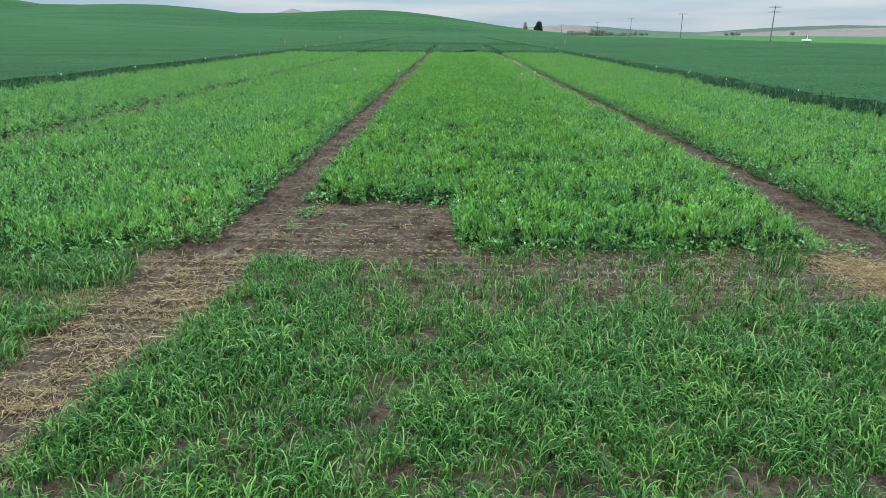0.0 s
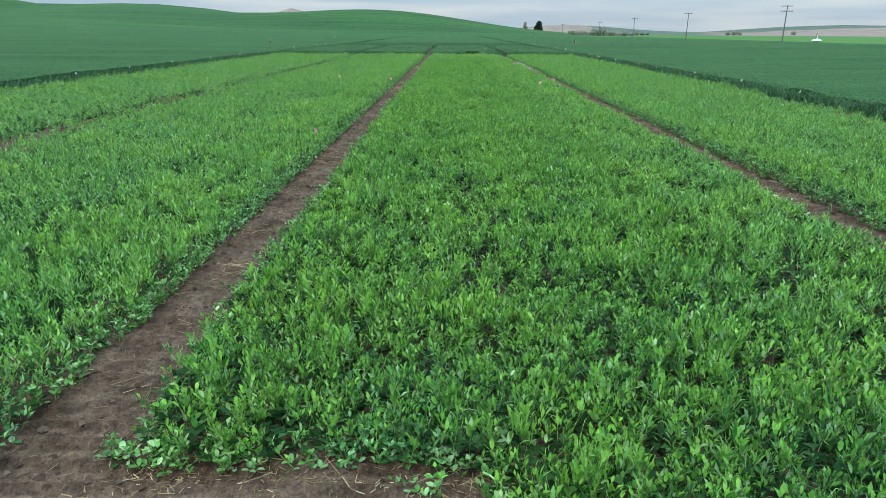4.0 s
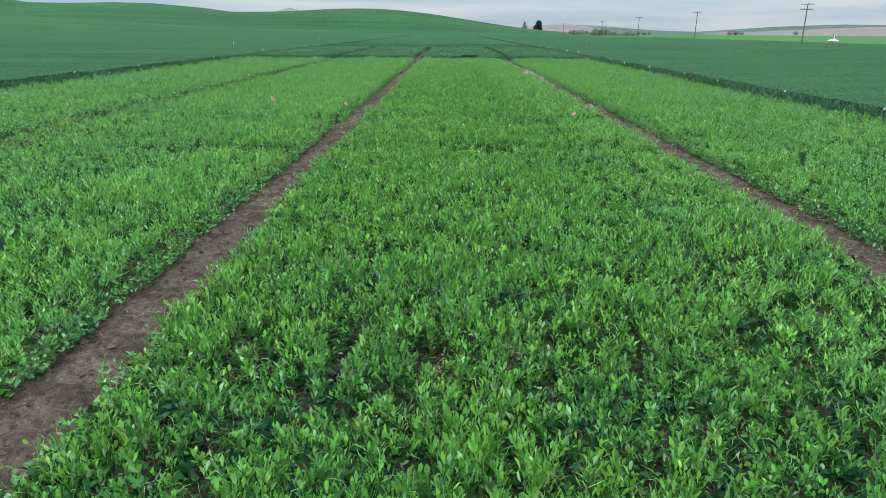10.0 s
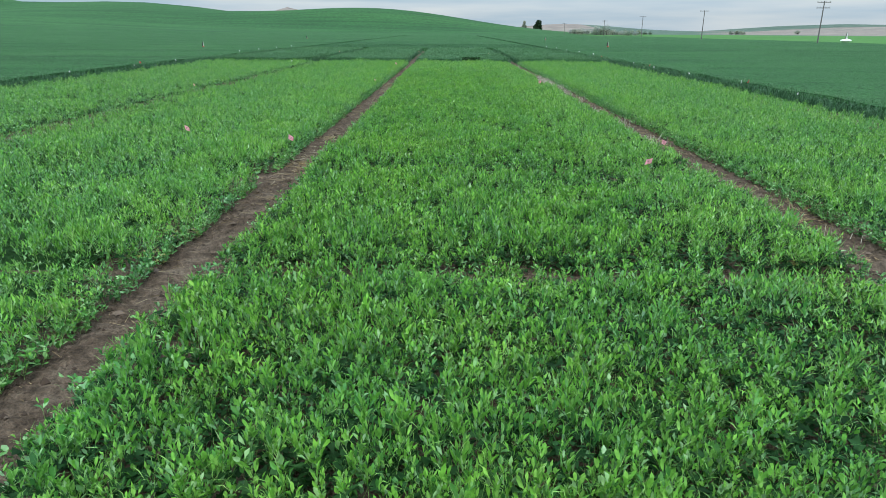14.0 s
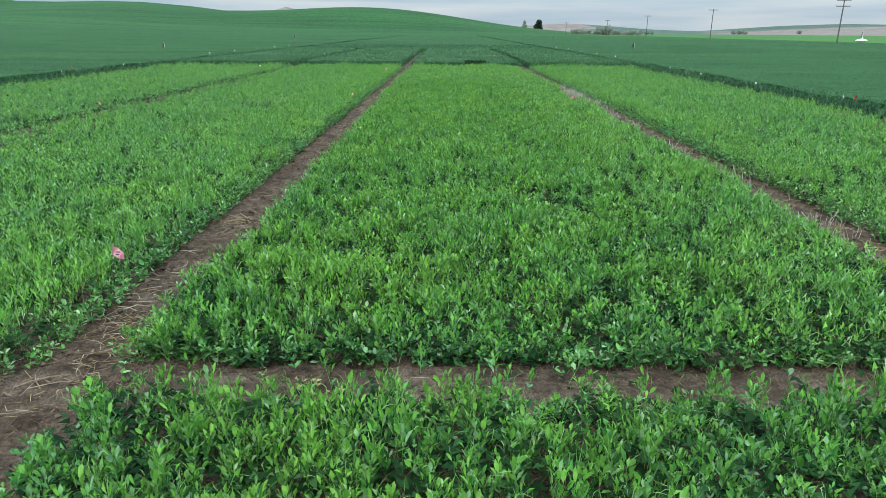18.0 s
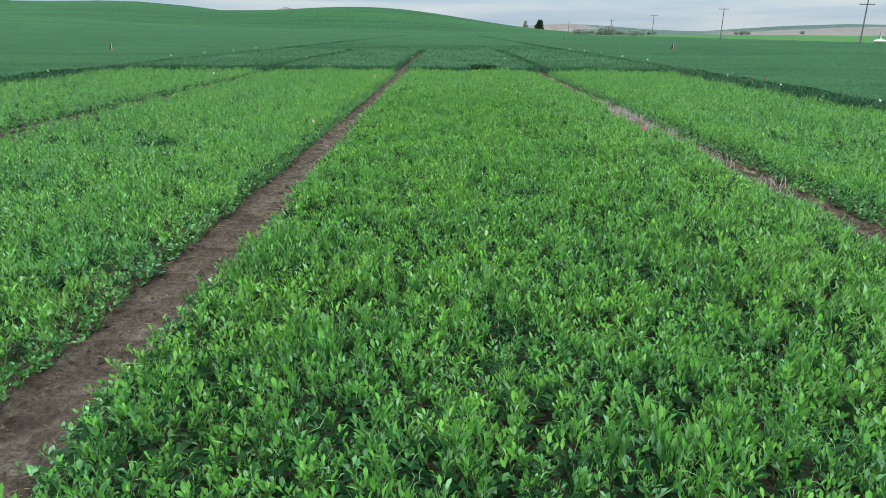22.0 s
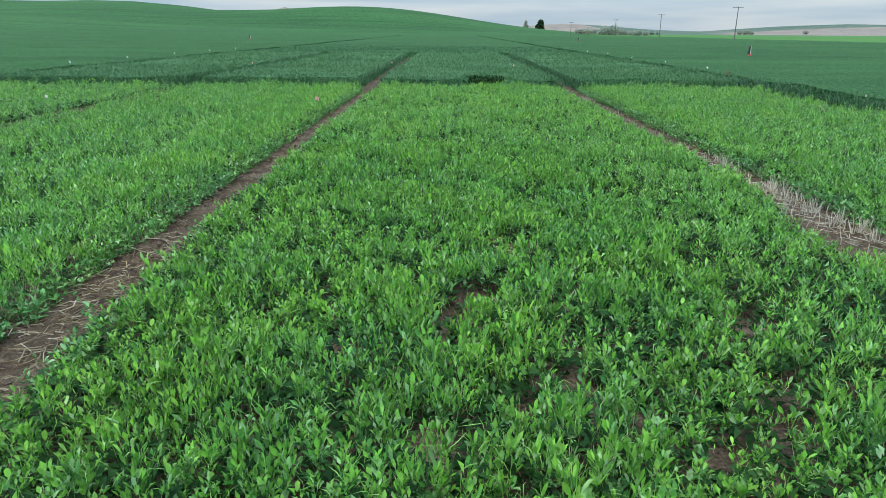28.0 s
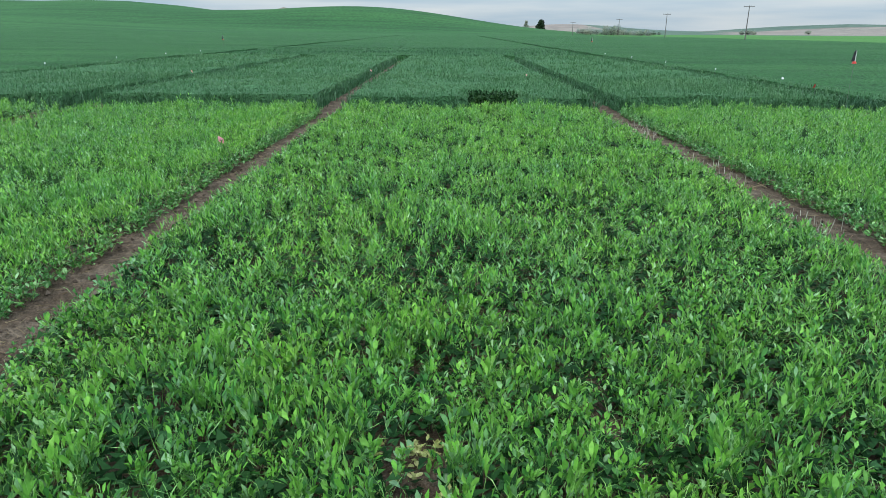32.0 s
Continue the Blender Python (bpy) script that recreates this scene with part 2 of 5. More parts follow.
TREE_DARK = leaf_material("tree_leaf_dark", (0.012, 0.030, 0.014), (0.022, 0.048, 0.020), (0.04, 0.075, 0.032), patch=0.4)
# Distance haze is mixed into these two pale leaf colours.
TREE_HAZED = leaf_material("tree_leaf_hazed", (0.25, 0.285, 0.265), (0.32, 0.355, 0.33), (0.40, 0.43, 0.40), patch=0.2)
HEDGE_HAZED = leaf_material("hedge_leaf_hazed", (0.16, 0.21, 0.165), (0.21, 0.26, 0.21), (0.27, 0.315, 0.26), patch=0.2)
# Near-black green that paints the shade in the wheat front's notch.
NOTCH_SHADE = leaf_material("notch_shade_leaf", (0.008, 0.030, 0.010), (0.014, 0.048, 0.015), (0.03, 0.08, 0.026), spec=0.05)
BARK = plain_material("bark", (0.06, 0.048, 0.04), 0.9)

# ---------------------------------------------------------------- mesh helpers
RNG = np.random.default_rng(7)


def tri_mesh(name, V, F, mats, mi=None, smooth=False):
    """A mesh from arrays of vertices and triangles, with a material index for each triangle."""
    V = np.ascontiguousarray(V, dtype=np.float32)
    F = np.ascontiguousarray(F, dtype=np.int32)
    me = bpy.data.meshes.new(name)
    me.vertices.add(len(V))
    me.vertices.foreach_set("co", V.ravel())
    me.loops.add(F.size)
    me.loops.foreach_set("vertex_index", F.ravel())
    k = F.shape[1]
    me.polygons.add(len(F))
    me.polygons.foreach_set("loop_start", np.arange(0, F.size, k, dtype=np.int32))
    me.polygons.foreach_set("loop_total", np.full(len(F), k, dtype=np.int32))
    for m in mats:
        me.materials.append(m)
    if mi is not None:
        me.polygons.foreach_set("material_index", np.ascontiguousarray(mi, dtype=np.int32))
    me.polygons.foreach_set("use_smooth", np.full(len(F), smooth))
    me.update(calc_edges=True)
    return me


def part(name, bm, material, parent, label=""):
    me = bpy.data.meshes.new(name)
    bm.to_mesh(me)
    bm.free()
    me.materials.append(material)
    ob = new(name, me)
    ob.parent = parent
    if label:
        tagged(ob, label)
    return ob


def lattice(ix, iy, seed):
    h = (ix.astype(np.int64) * 374761393 + iy.astype(np.int64) * 668265263 + seed * 974711) & 0x7FFFFFFF
    h = ((h ^ (h >> 13)) * 1274126177) & 0x7FFFFFFF
    return ((h ^ (h >> 16)) & 0xFFFF) / 65535.0


def value_noise(x, y, size, seed=0):
    """Smooth noise from 0 to 1 with features of that size."""
    u, v = np.asarray(x, float) / size, np.asarray(y, float) / size
    i, j = np.floor(u), np.floor(v)
    a, b = u - i, v - j
    a, b = a * a * (3 - 2 * a), b * b * (3 - 2 * b)
    n00, n10 = lattice(i, j, seed), lattice(i + 1, j, seed)
    n01, n11 = lattice(i, j + 1, seed), lattice(i + 1, j + 1, seed)
    return (n00 * (1 - a) + n10 * a) * (1 - b) + (n01 * (1 - a) + n11 * a) * b


# ---------------------------------------------------------------- the lie of the land
HILLS = [(-46, 524, 65, 45, 11.8), (-496, 635, 142, 56, 12.9), (-275, 713, 98, 203, 22.3), (-493, 677, 62, 40, 26.0),
         (-97, 553, 85, 43, 6.7), (280, 1700, 120, 200, 19.0), (920, 1990, 110, 250, 13.0), (1130, 1990, 120, 250, 15.0), (1480, 2100, 260, 300, 25.0),
         (-560, 2450, 90, 200, 78.0), (1000, 1300, 500, 200, 5.0)]


def land(x, y):
    z = np.zeros(np.broadcast(x, y).shape)
    for cx, cy, sx, sy, h in HILLS:
        z = z + h * np.exp(-((x - cx) / sx) ** 2 / 2 - ((y - cy) / sy) ** 2 / 2)
    return z


def soil_relief(x, y):
    tilled = (x < 0.3) & (y > 6.2) & (y < 9.6)
    z = np.where(tilled, 0.022, 0.045) * (value_noise(x, y, 0.24, 1) + value_noise(x, y, 0.11, 2) - 1.0)
    furrow = np.sin(y * 2 * np.pi / 0.20 + 2.0 * value_noise(x, y, 0.9, 3))
    z = z + np.where(tilled, 0.023 * (0.45 + 0.8 * value_noise(x, y, 0.5, 4)) * (furrow - 0.5 * np.cos(2 * np.arcsin(furrow))), 0.020 * furrow)
    inside = (x > -17) & (x < 12) & (y > 0) & (y < 104)
    return np.where(inside, z, 0.0)


def grid_faces(nx, ny):
    i, j = np.meshgrid(np.arange(nx - 1), np.arange(ny - 1), indexing="ij")
    a = (i * ny + j).ravel()
    return np.stack([a, a + ny, a + ny + 1, a + 1], 1)


X_LEFT, X_SEAM, X_ALLEY_L, X_PLOT_L = -16.7, -9.35, -2.84, -2.17
X_PLOT_R, X_ALLEY_R, X_RIGHT = 4.48, 5.16, 11.30
Y_END, Y_WHEAT_END = 72.0, 103.0
LANE = 33.3
X_PLOT_EDGE = X_PLOT_L - 0.35

gx = np.unique(np.concatenate([
    -np.geomspace(18, 3600, 44), np.arange(-17, -3.6, 0.6), np.arange(-3.6, -3.0, 0.2), np.arange(-3.0, -1.9, 0.07), np.arange(-1.83, 0.25, 0.09), np.arange(0.3, 4.2, 0.35),
    np.arange(4.2, 5.4, 0.08), np.arange(5.8, 12.2, 0.6), np.geomspace(13, 3600, 44)]).round(4))
gy = np.unique(np.concatenate([
    np.arange(-60, 1.5, 4.0), np.arange(1.5, 6.4, 0.08), np.arange(6.4, 9.4, 0.035), np.arange(9.4, 10, 0.08), np.arange(10, 60, 0.1), np.arange(60, 73, 0.25), np.arange(73, 104, 0.5), np.geomspace(105, 4200, 70)]).round(4))
GX, GY = np.meshgrid(gx, gy, indexing="ij")
V = np.stack([GX.ravel(), GY.ravel(), (land(GX, GY) + soil_relief(GX, GY)).ravel()], 1)
F = grid_faces(len(gx), len(gy))
C = V[F].mean(1)
cx, cy = C[:, 0], C[:, 1]
far = np.hypot(cx, cy)
mi = np.zeros(len(F), int)
mi[(cy > 103.5) | (cx < -17.5) | (cx > 12.5)] = 1
edge = 83 + 6 * (value_noise(cx, cy, 120, 5) - 0.5)
mi[(cx > edge) & (mi == 1)] = 2
az = np.degrees(np.arctan2(cx, cy))
mi[(cx > 72) & (far > 680) & (mi >= 1)] = 4
mi[(far > 780) & (az > 20.5) & (mi >= 1)] = 3
mi[(far > 1000) & (az > 2) & (az < 11.5)] = 3
mi[(far > 1900) & (az < 2) & (cx > -800)] = 3
mi[(far > 1500) & (cx > 780) & (cx < 1230) & (cy > 1800)] = 4
wander = 0.3 * (value_noise(cx, cy, 0.4, 6) - 0.5)
mi[(cx + wander > -2.6) & (cx < 0.6) & (cy + wander > 6.7) & (cy < 9.4)] = 5
ground = new("ground", tri_mesh("ground", V, F, [SOIL, HILL, BRIGHT, TAN, PASTURE, SOIL_DRY], mi, smooth=True))
tagged(ground, "brown tilled soil running out to green wheat hills and tan fallow", "ground", kind="structure")

# ---------------------------------------------------------------- leaves and plants as arrays


def unit(v):
    return v / (np.linalg.norm(v, axis=-1, keepdims=True) + 1e-9)


def leaf(p, d, up, L, W, fold, droop, four):
    """One leaf from its base p along d: ovate, its halves folded up from the midrib, the tip drooping."""
    s = unit(np.cross(d, up))
    n = np.cross(s, d)
    lift, sag = n * fold * W * 0.42, n * droop * L
    if four:
        pts = [p, p + d * L * 0.32 + s * W * 0.42 + lift, p + d * L * 0.74 + s * W * 0.48 + lift - sag * 0.4,
               p + d * L - sag, p + d * L * 0.74 - s * W * 0.48 + lift - sag * 0.4, p + d * L * 0.32 - s * W * 0.42 + lift]
        return np.array(pts), np.array([[0, 1, 2], [0, 2, 3], [0, 3, 4], [0, 4, 5]])
    if four is None:
        pts = [p + d * L * 0.10 - s * W * 0.35 + lift, p + d * L * 0.45 + s * W * 0.55, p + d * L - sag]
        return np.array(pts), np.array([[0, 1, 2]])
    pts = [p, p + d * L * 0.60 + s * W * 0.50 + lift, p + d * L - sag, p + d * L * 0.60 - s * W * 0.50 + lift]
    return np.array(pts), np.array([[0, 1, 2], [0, 2, 3]])


CANOPY = 0.31


def pea_shoot(rng, near, big=1.0, lower=2, upper=2, tendrils=6, low=0.07):
    """One shoot of a semi-leafless pea: broad waxy stipules in pairs below, folded young ones above, and a brush of thin curling tendrils."""
    Vs, Fs, Ms = [], [], []
    count = 0

    def put(v, f, m):
        nonlocal count
        Vs.append(v)
        Fs.append(f + count)
        Ms.append(np.full(len(f), m))
        count += len(v)

    def way(a, el):
        return np.array([math.cos(a) * math.cos(el), math.sin(a) * math.cos(el), math.sin(el)])

    def curl(p, a, el, L, W, m):
        d = way(a, el)
        s = unit(np.cross(d, rng.normal(size=3))) * W / 2
        mid = p + d * L * 0.6
        end = mid + way(a + rng.normal(0, 0.9), el - rng.uniform(0.1, 1.1)) * L * 0.45
        if near and rng.random() < 0.5:
            put(np.array([p, mid - s, mid + s, end]), np.array([[0, 1, 2], [1, 3, 2]]), m)
        else:
            put(np.array([p - s, p + s, (mid + end) / 2]), np.array([[0, 1, 2]]), m)

    H = rng.uniform(0.80, 1.12) * CANOPY * 0.82
    lean = rng.normal(0, 0.06, 2)
    stem = lambda z: np.array([lean[0] * (z / H) ** 2, lean[1] * (z / H) ** 2, z])
    ang0 = rng.uniform(0, 6.28)
    up = np.array([0, 0, 1.0])
    for k in range(lower):
        p = stem(max(low + (H * 0.80 - low) * (k + rng.uniform(-0.3, 0.3)) / max(1, lower - 1), 0.03))
        a = ang0 + k * 3.14 + rng.normal(0, 0.5)
        for side in (-1, 1):
            d = way(a + side * rng.uniform(0.5, 1.4), rng.uniform(0.45, 1.35))
            L = rng.uniform(0.046, 0.074) * big
            put(*leaf(p, d, up, L, L * rng.uniform(0.42, 0.62), rng.uniform(0.1, 0.5), rng.uniform(0.0, 0.4), True if near else None), 0)
    # the crown of the shoot: a rosette of rounded leaves held upright
    turn = rng.uniform(0, 6.28)
    for k in range(upper):
        b = turn + k * 2.4 + rng.normal(0, 0.3)
        p = stem(H * (0.55 + 0.45 * (k + rng.uniform(0, 1)) / upper)) + np.array([math.cos(b), math.sin(b), 0]) * rng.uniform(0.004, 0.024)
        L = rng.uniform(0.038, 0.064) * big
        el = rng.uniform(0.9, 1.5)
        put(*leaf(p, way(b, el), np.array([math.cos(b + 1.5), math.sin(b + 1.5), 0.3]) if rng.random() < 0.3 else up, L, L * rng.uniform(0.29, 0.50), rng.uniform(0.1, 0.7), rng.uniform(0.0, 0.3), (k % 3 == 0) if near else None), 1 if rng.random() < 0.38 + 0.4 * k / upper else 0)
    tip = stem(H)
    for k in range(tendrils):
        p = stem(H * rng.uniform(0.6, 1.0)) + np.array([rng.normal(0, 0.02), rng.normal(0, 0.02), 0])
        curl(p, rng.uniform(0, 6.28), rng.uniform(0.75, 1.5), rng.uniform(0.055, 0.12) * big, rng.uniform(0.0018, 0.0034) * (1.0 if near else 2.2), 2)
    w = np.array([0.0022, 0.0012, 0])
    m0 = stem(0.01)
    put(np.array([m0 - w, m0 + w, tip]), np.array([[0, 1, 2]]), 2)
    return np.concatenate(Vs), np.concatenate(Fs), np.concatenate(Ms)


def scatter(protos, P, yaw, scale, lean=0.0, zscale=None, rng=RNG):
    """Copies of the prototypes at the points P, joined into arrays."""
    which = rng.integers(0, len(protos), len(P))
    Vo, Fo, Mo = [], [], []
    base = 0
    zscale = np.ones(len(P)) if zscale is None else zscale
    for k, (v, f, m) in enumerate(protos):
        idx = np.nonzero(which == k)[0]
        if not len(idx):
            continue
        c, s, sc = np.cos(yaw[idx]), np.sin(yaw[idx]), scale[idx]
        x = (v[None, :, 0] * c[:, None] - v[None, :, 1] * s[:, None]) * sc[:, None]
        y = (v[None, :, 0] * s[:, None] + v[None, :, 1] * c[:, None]) * sc[:, None]
        z = v[None, :, 2] * (sc * zscale[idx])[:, None]
        if lean:
            la, lb = rng.normal(0, lean, len(idx)), rng.normal(0, lean, len(idx))
            x, y = x + z * la[:, None], y + z * lb[:, None]
        W = np.stack([x + P[idx, 0, None], y + P[idx, 1, None], z + P[idx, 2, None]], 2).reshape(-1, 3)
        G = (f[None] + (np.arange(len(idx)) * len(v))[:, None, None]).reshape(-1, 3) + base
        Vo.append(W.astype(np.float32))
        Fo.append(G.astype(np.int32))
        Mo.append(np.tile(m, len(idx)))
        base += len(W)
    return np.concatenate(Vo), np.concatenate(Fo), np.concatenate(Mo)


def joined(pieces):
    Vo, Fo, Mo, base = [], [], [], 0
    for v, f, m in pieces:
        Vo.append(v)
        Fo.append(f + base)
        Mo.append(m)
        base += len(v)
    return np.concatenate(Vo), np.concatenate(Fo), np.concatenate(Mo)


# thin and bare spots in the stand, stretch by stretch: x, y, size
BARE_START = [(1.55, 13.62, 0.07), (0.17, 12.28, 0.12), (0.80, 12.13, 0.10), (-0.43, 11.83, 0.10), (-0.04, 11.84, 0.10), (-0.75, 11.62, 0.08),
              (-1.62, 14.62, 0.12), (0.40, 14.54, 0.06), (0.11, 14.05, 0.08), (0.08, 15.43, 0.18), (-0.82, 15.49, 0.11), (0.87, 14.87, 0.09), (0.59, 16.42, 0.07), (-0.76, 14.67, 0.08),
              (0.64, 20.42, 0.11), (-0.58, 20.21, 0.09), (-1.13, 19.60, 0.10), (-0.79, 19.71, 0.09), (0.02, 20.18, 0.12)]
BARE_MIDDLE = [(-5.56, 49.15, 0.30), (-5.2, 49.2, 0.16), (-1.04, 22.31, 0.15), (-0.16, 22.30, 0.14), (-0.61, 22.34, 0.17), (1.16, 23.60, 0.07), (0.50, 22.77, 0.06), (-1.89, 27.15, 0.13), (-1.25, 26.89, 0.06), (1.67, 27.15, 0.06),
               (0.32, 39.00, 0.14), (1.23, 38.50, 0.17), (1.53, 37.99, 0.10), (1.86, 37.92, 0.09), (-0.42, 37.93, 0.08), (0.44, 47.32, 0.09), (1.67, 45.71, 0.12), (0.28, 45.69, 0.08), (0.72, 45.87, 0.08), (1.14, 46.09, 0.12)]
BARE_END = [(0.92, 53.40, 0.18), (1.23, 53.48, 0.14), (0.30, 50.10, 0.13), (1.15, 50.73, 0.13), (2.37, 51.35, 0.10), (2.40, 50.75, 0.11), (2.26, 50.34, 0.13), (-0.47, 51.30, 0.08),
            (-0.75, 50.26, 0.09), (0.83, 50.42, 0.09), (1.41, 50.43, 0.09), (1.80, 50.08, 0.10), (0.62, 52.13, 0.16), (0.44, 51.71, 0.16), (1.32, 52.14, 0.10), (-0.57, 51.74, 0.10),
            (0.09, 52.45, 0.09), (2.61, 51.74, 0.15), (0.45, 56.74, 0.15), (0.46, 57.18, 0.13), (0.81, 56.18, 0.10), (1.45, 57.44, 0.08)]


def stand(x, y):
    """How full the pea stand is, from 0 to 1."""
    n = value_noise(x, y, 0.30, 32) * 0.6 + value_noise(x, y, 0.14, 12) * 0.4
    d = np.clip((n - 0.04) / 0.24, 0.25, 1.0)
    for bx, by, r in BARE_START + BARE_MIDDLE + BARE_END:
        rx, ry = r * 1.3, r * 1.2
        e = ((x - bx) / rx) ** 2 + ((y - by) / ry) ** 2
        d = d * np.where(e < 1, 0.05, np.clip(0.4 + (e - 1) * 1.0, 0, 1))
    d = d * np.where((np.abs(y - 28.72 - 0.06 * np.sin(x * 3)) < 0.17) & (x > -6.5) & (x < 4.6), 0.05 + 0.7 * (value_noise(x, y, 0.5, 13) > 0.66), 1.0)
    wob = 0.06 * np.sin(x * 4.1) + 0.05 * np.sin(x * 9.7 + 1)
    d = d * np.where((np.abs(y - LANE - 0.27 + wob) < 0.31) & (x > X_PLOT_L - 0.1) & (x < X_PLOT_R), 0.04, 1.0)
    d = d * np.where((x > 10.72 + 0.35 * value_noise(x, y, 0.8, 16)) & (y > 20.8) & (y < 30.5), 0.03, 1.0)
    gap = 0.15 + 0.36 * value_noise(x * 0, y, 1.6, 14) + 0.14 * value_noise(x, y, 0.3, 15)
    d = d * np.where(np.abs(x - X_SEAM) < gap, 0.03, 1.0)
    d = d * np.where((np.abs(y - LANE - 0.35) < 0.14) & (x <= X_PLOT_L - 0.1) & (x > -9), 0.3, 1.0)
    return d


def rim_left(y):
    return X_PLOT_L - 0.09 * np.exp(-((y - 27) / 4) ** 2) - 0.15 * np.clip((y - 47) / 8, 0, 1) - 0.09 * ((y > LANE) & (y < 36)) + 0.03 * np.sin(y * 0.9)


def rim_right(y):
    return X_PLOT_R - 0.35 * np.clip((11.0 - y) / 3.5, 0, 1) + 0.05 * np.sin(y * 0.8) - 0.25 * np.exp(-((y - 53.5) / 1.6) ** 2)


def pea_points(x0, x1, y0, y1, per_m2, front=None):
    n = int((x1 - x0) * (y1 - y0) * per_m2 * 1.25)
    x, y = RNG.uniform(x0, x1, n), RNG.uniform(y0, y1, n)
    row = 0.19
    y = y + 0.03 * np.sin(2 * np.pi * y / row)
    keep = RNG.random(n) < stand(x, y) * 0.8
    # uneven edges
    e = 0.12 * (value_noise(x * 0 + 3, y, 0.45, 21) - 0.5) + 0.06 * (value_noise(x * 0 + 9, y, 0.15, 22) - 0.5)
    keep &= (x > x0 + 0.05 + e) & (x < x1 - 0.05 + e)
    if x0 == X_PLOT_EDGE:
        keep &= x > rim_left(y) + 0.12 + e
    if x1 == X_PLOT_R:
        keep &= x < rim_right(y) - 0.08 + e
    if front is not None:
        keep &= front(x, y)
    x, y = x[keep], y[keep]
    return np.stack([x, y, land(x, y)], 1)


def pea_heights(P):
    h = 0.83 + 0.34 * value_noise(P[:, 0], P[:, 1], 0.9, 31) + 0.55 * (value_noise(P[:, 0], P[:, 1], 0.30, 32) - 0.5)
    return h * np.where((P[:, 1] > 28.1) & (P[:, 1] < 28.72), 0.86, 1.0)


def rim_low(x, y):
    """Shoots at the rim of a plot stay lower than those inside. By the seam only the camera's side dips, to fit its
    view.
    """
    d = np.minimum(np.abs(x - rim_left(y)), np.abs(x - rim_right(y)))
    seam = np.where(x > X_SEAM, np.clip(0.6 + 0.4 * (x - X_SEAM) / 0.7, 0, 1), 1.0)
    return np.clip(0.55 + 0.45 * d / 0.34, 0, 1) * seam


# Lumpy dark sheet added under the shoots in place of shaded foliage.
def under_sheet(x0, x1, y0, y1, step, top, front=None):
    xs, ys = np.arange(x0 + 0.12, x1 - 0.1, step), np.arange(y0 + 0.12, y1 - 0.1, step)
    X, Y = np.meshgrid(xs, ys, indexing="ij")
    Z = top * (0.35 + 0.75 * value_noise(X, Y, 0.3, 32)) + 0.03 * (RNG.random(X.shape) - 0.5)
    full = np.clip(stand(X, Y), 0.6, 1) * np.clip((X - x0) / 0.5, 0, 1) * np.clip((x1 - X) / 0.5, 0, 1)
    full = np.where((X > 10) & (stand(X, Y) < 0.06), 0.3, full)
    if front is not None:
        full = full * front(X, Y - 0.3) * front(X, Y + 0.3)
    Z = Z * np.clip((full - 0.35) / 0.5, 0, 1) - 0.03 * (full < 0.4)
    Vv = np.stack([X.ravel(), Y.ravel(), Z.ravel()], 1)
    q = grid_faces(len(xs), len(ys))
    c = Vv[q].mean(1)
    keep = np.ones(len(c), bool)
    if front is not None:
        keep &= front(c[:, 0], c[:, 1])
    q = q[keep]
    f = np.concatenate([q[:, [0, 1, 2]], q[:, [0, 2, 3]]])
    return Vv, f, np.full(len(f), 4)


PEA_MATS = [PEA_MATURE, PEA_YOUNG, PEA_STEM, PEA_YELLOW, PEA_UNDER, PEA_SHADE]
prng = np.random.default_rng(21)
NEAR = [pea_shoot(prng, True, 0.95, 1, 10, 10) for _ in range(36)]
EDGE = [pea_shoot(prng, True, 1.0, 2, 5, 2, 0.02) for _ in range(16)]
MIDDLE = [pea_shoot(prng, False, 1.08, 1, 11, 8) for _ in range(18)]
FAR = [pea_shoot(prng, False, 1.1, 1, 9, 4, 0.12) for _ in range(14)]


def edge_shoots(x0, y0, x1, y1, per_m, front):
    """Low leafy shoots that spill over the rim of a plot, along a line."""
    k = int(math.hypot(x1 - x0, y1 - y0) * per_m)
    t = RNG.uniform(0, 1, k)
    x, y = x0 + (x1 - x0) * t, y0 + (y1 - y0) * t
    wob = 0.14 * (value_noise(x, y, 0.45, 23) - 0.5)
    across = np.array([-(y1 - y0), x1 - x0]) / math.hypot(x1 - x0, y1 - y0)
    off = np.clip(RNG.normal(0, 0.04, k), -0.06, 0.06) + wob * 0.6
    x, y = x + across[0] * off, y + across[1] * off
    if x0 == x1 == X_PLOT_L:
        x = x + rim_left(y) - X_PLOT_L + 0.10
    if x0 == x1 == X_PLOT_R:
        x = x + rim_right(y) - X_PLOT_R - 0.10
    P = np.stack([x, y, land(x, y)], 1)
    v, f, m = scatter(EDGE, P, RNG.uniform(0, 6.28, k), RNG.uniform(0.75, 1.05, k), 0.10, RNG.uniform(0.45, 0.85, k) * (1.15 if x0 in (X_ALLEY_L, X_ALLEY_R) else 1.0))
    return v, f, np.where((m == 1) & (RNG.random(len(m)) < 0.75), 0, m)


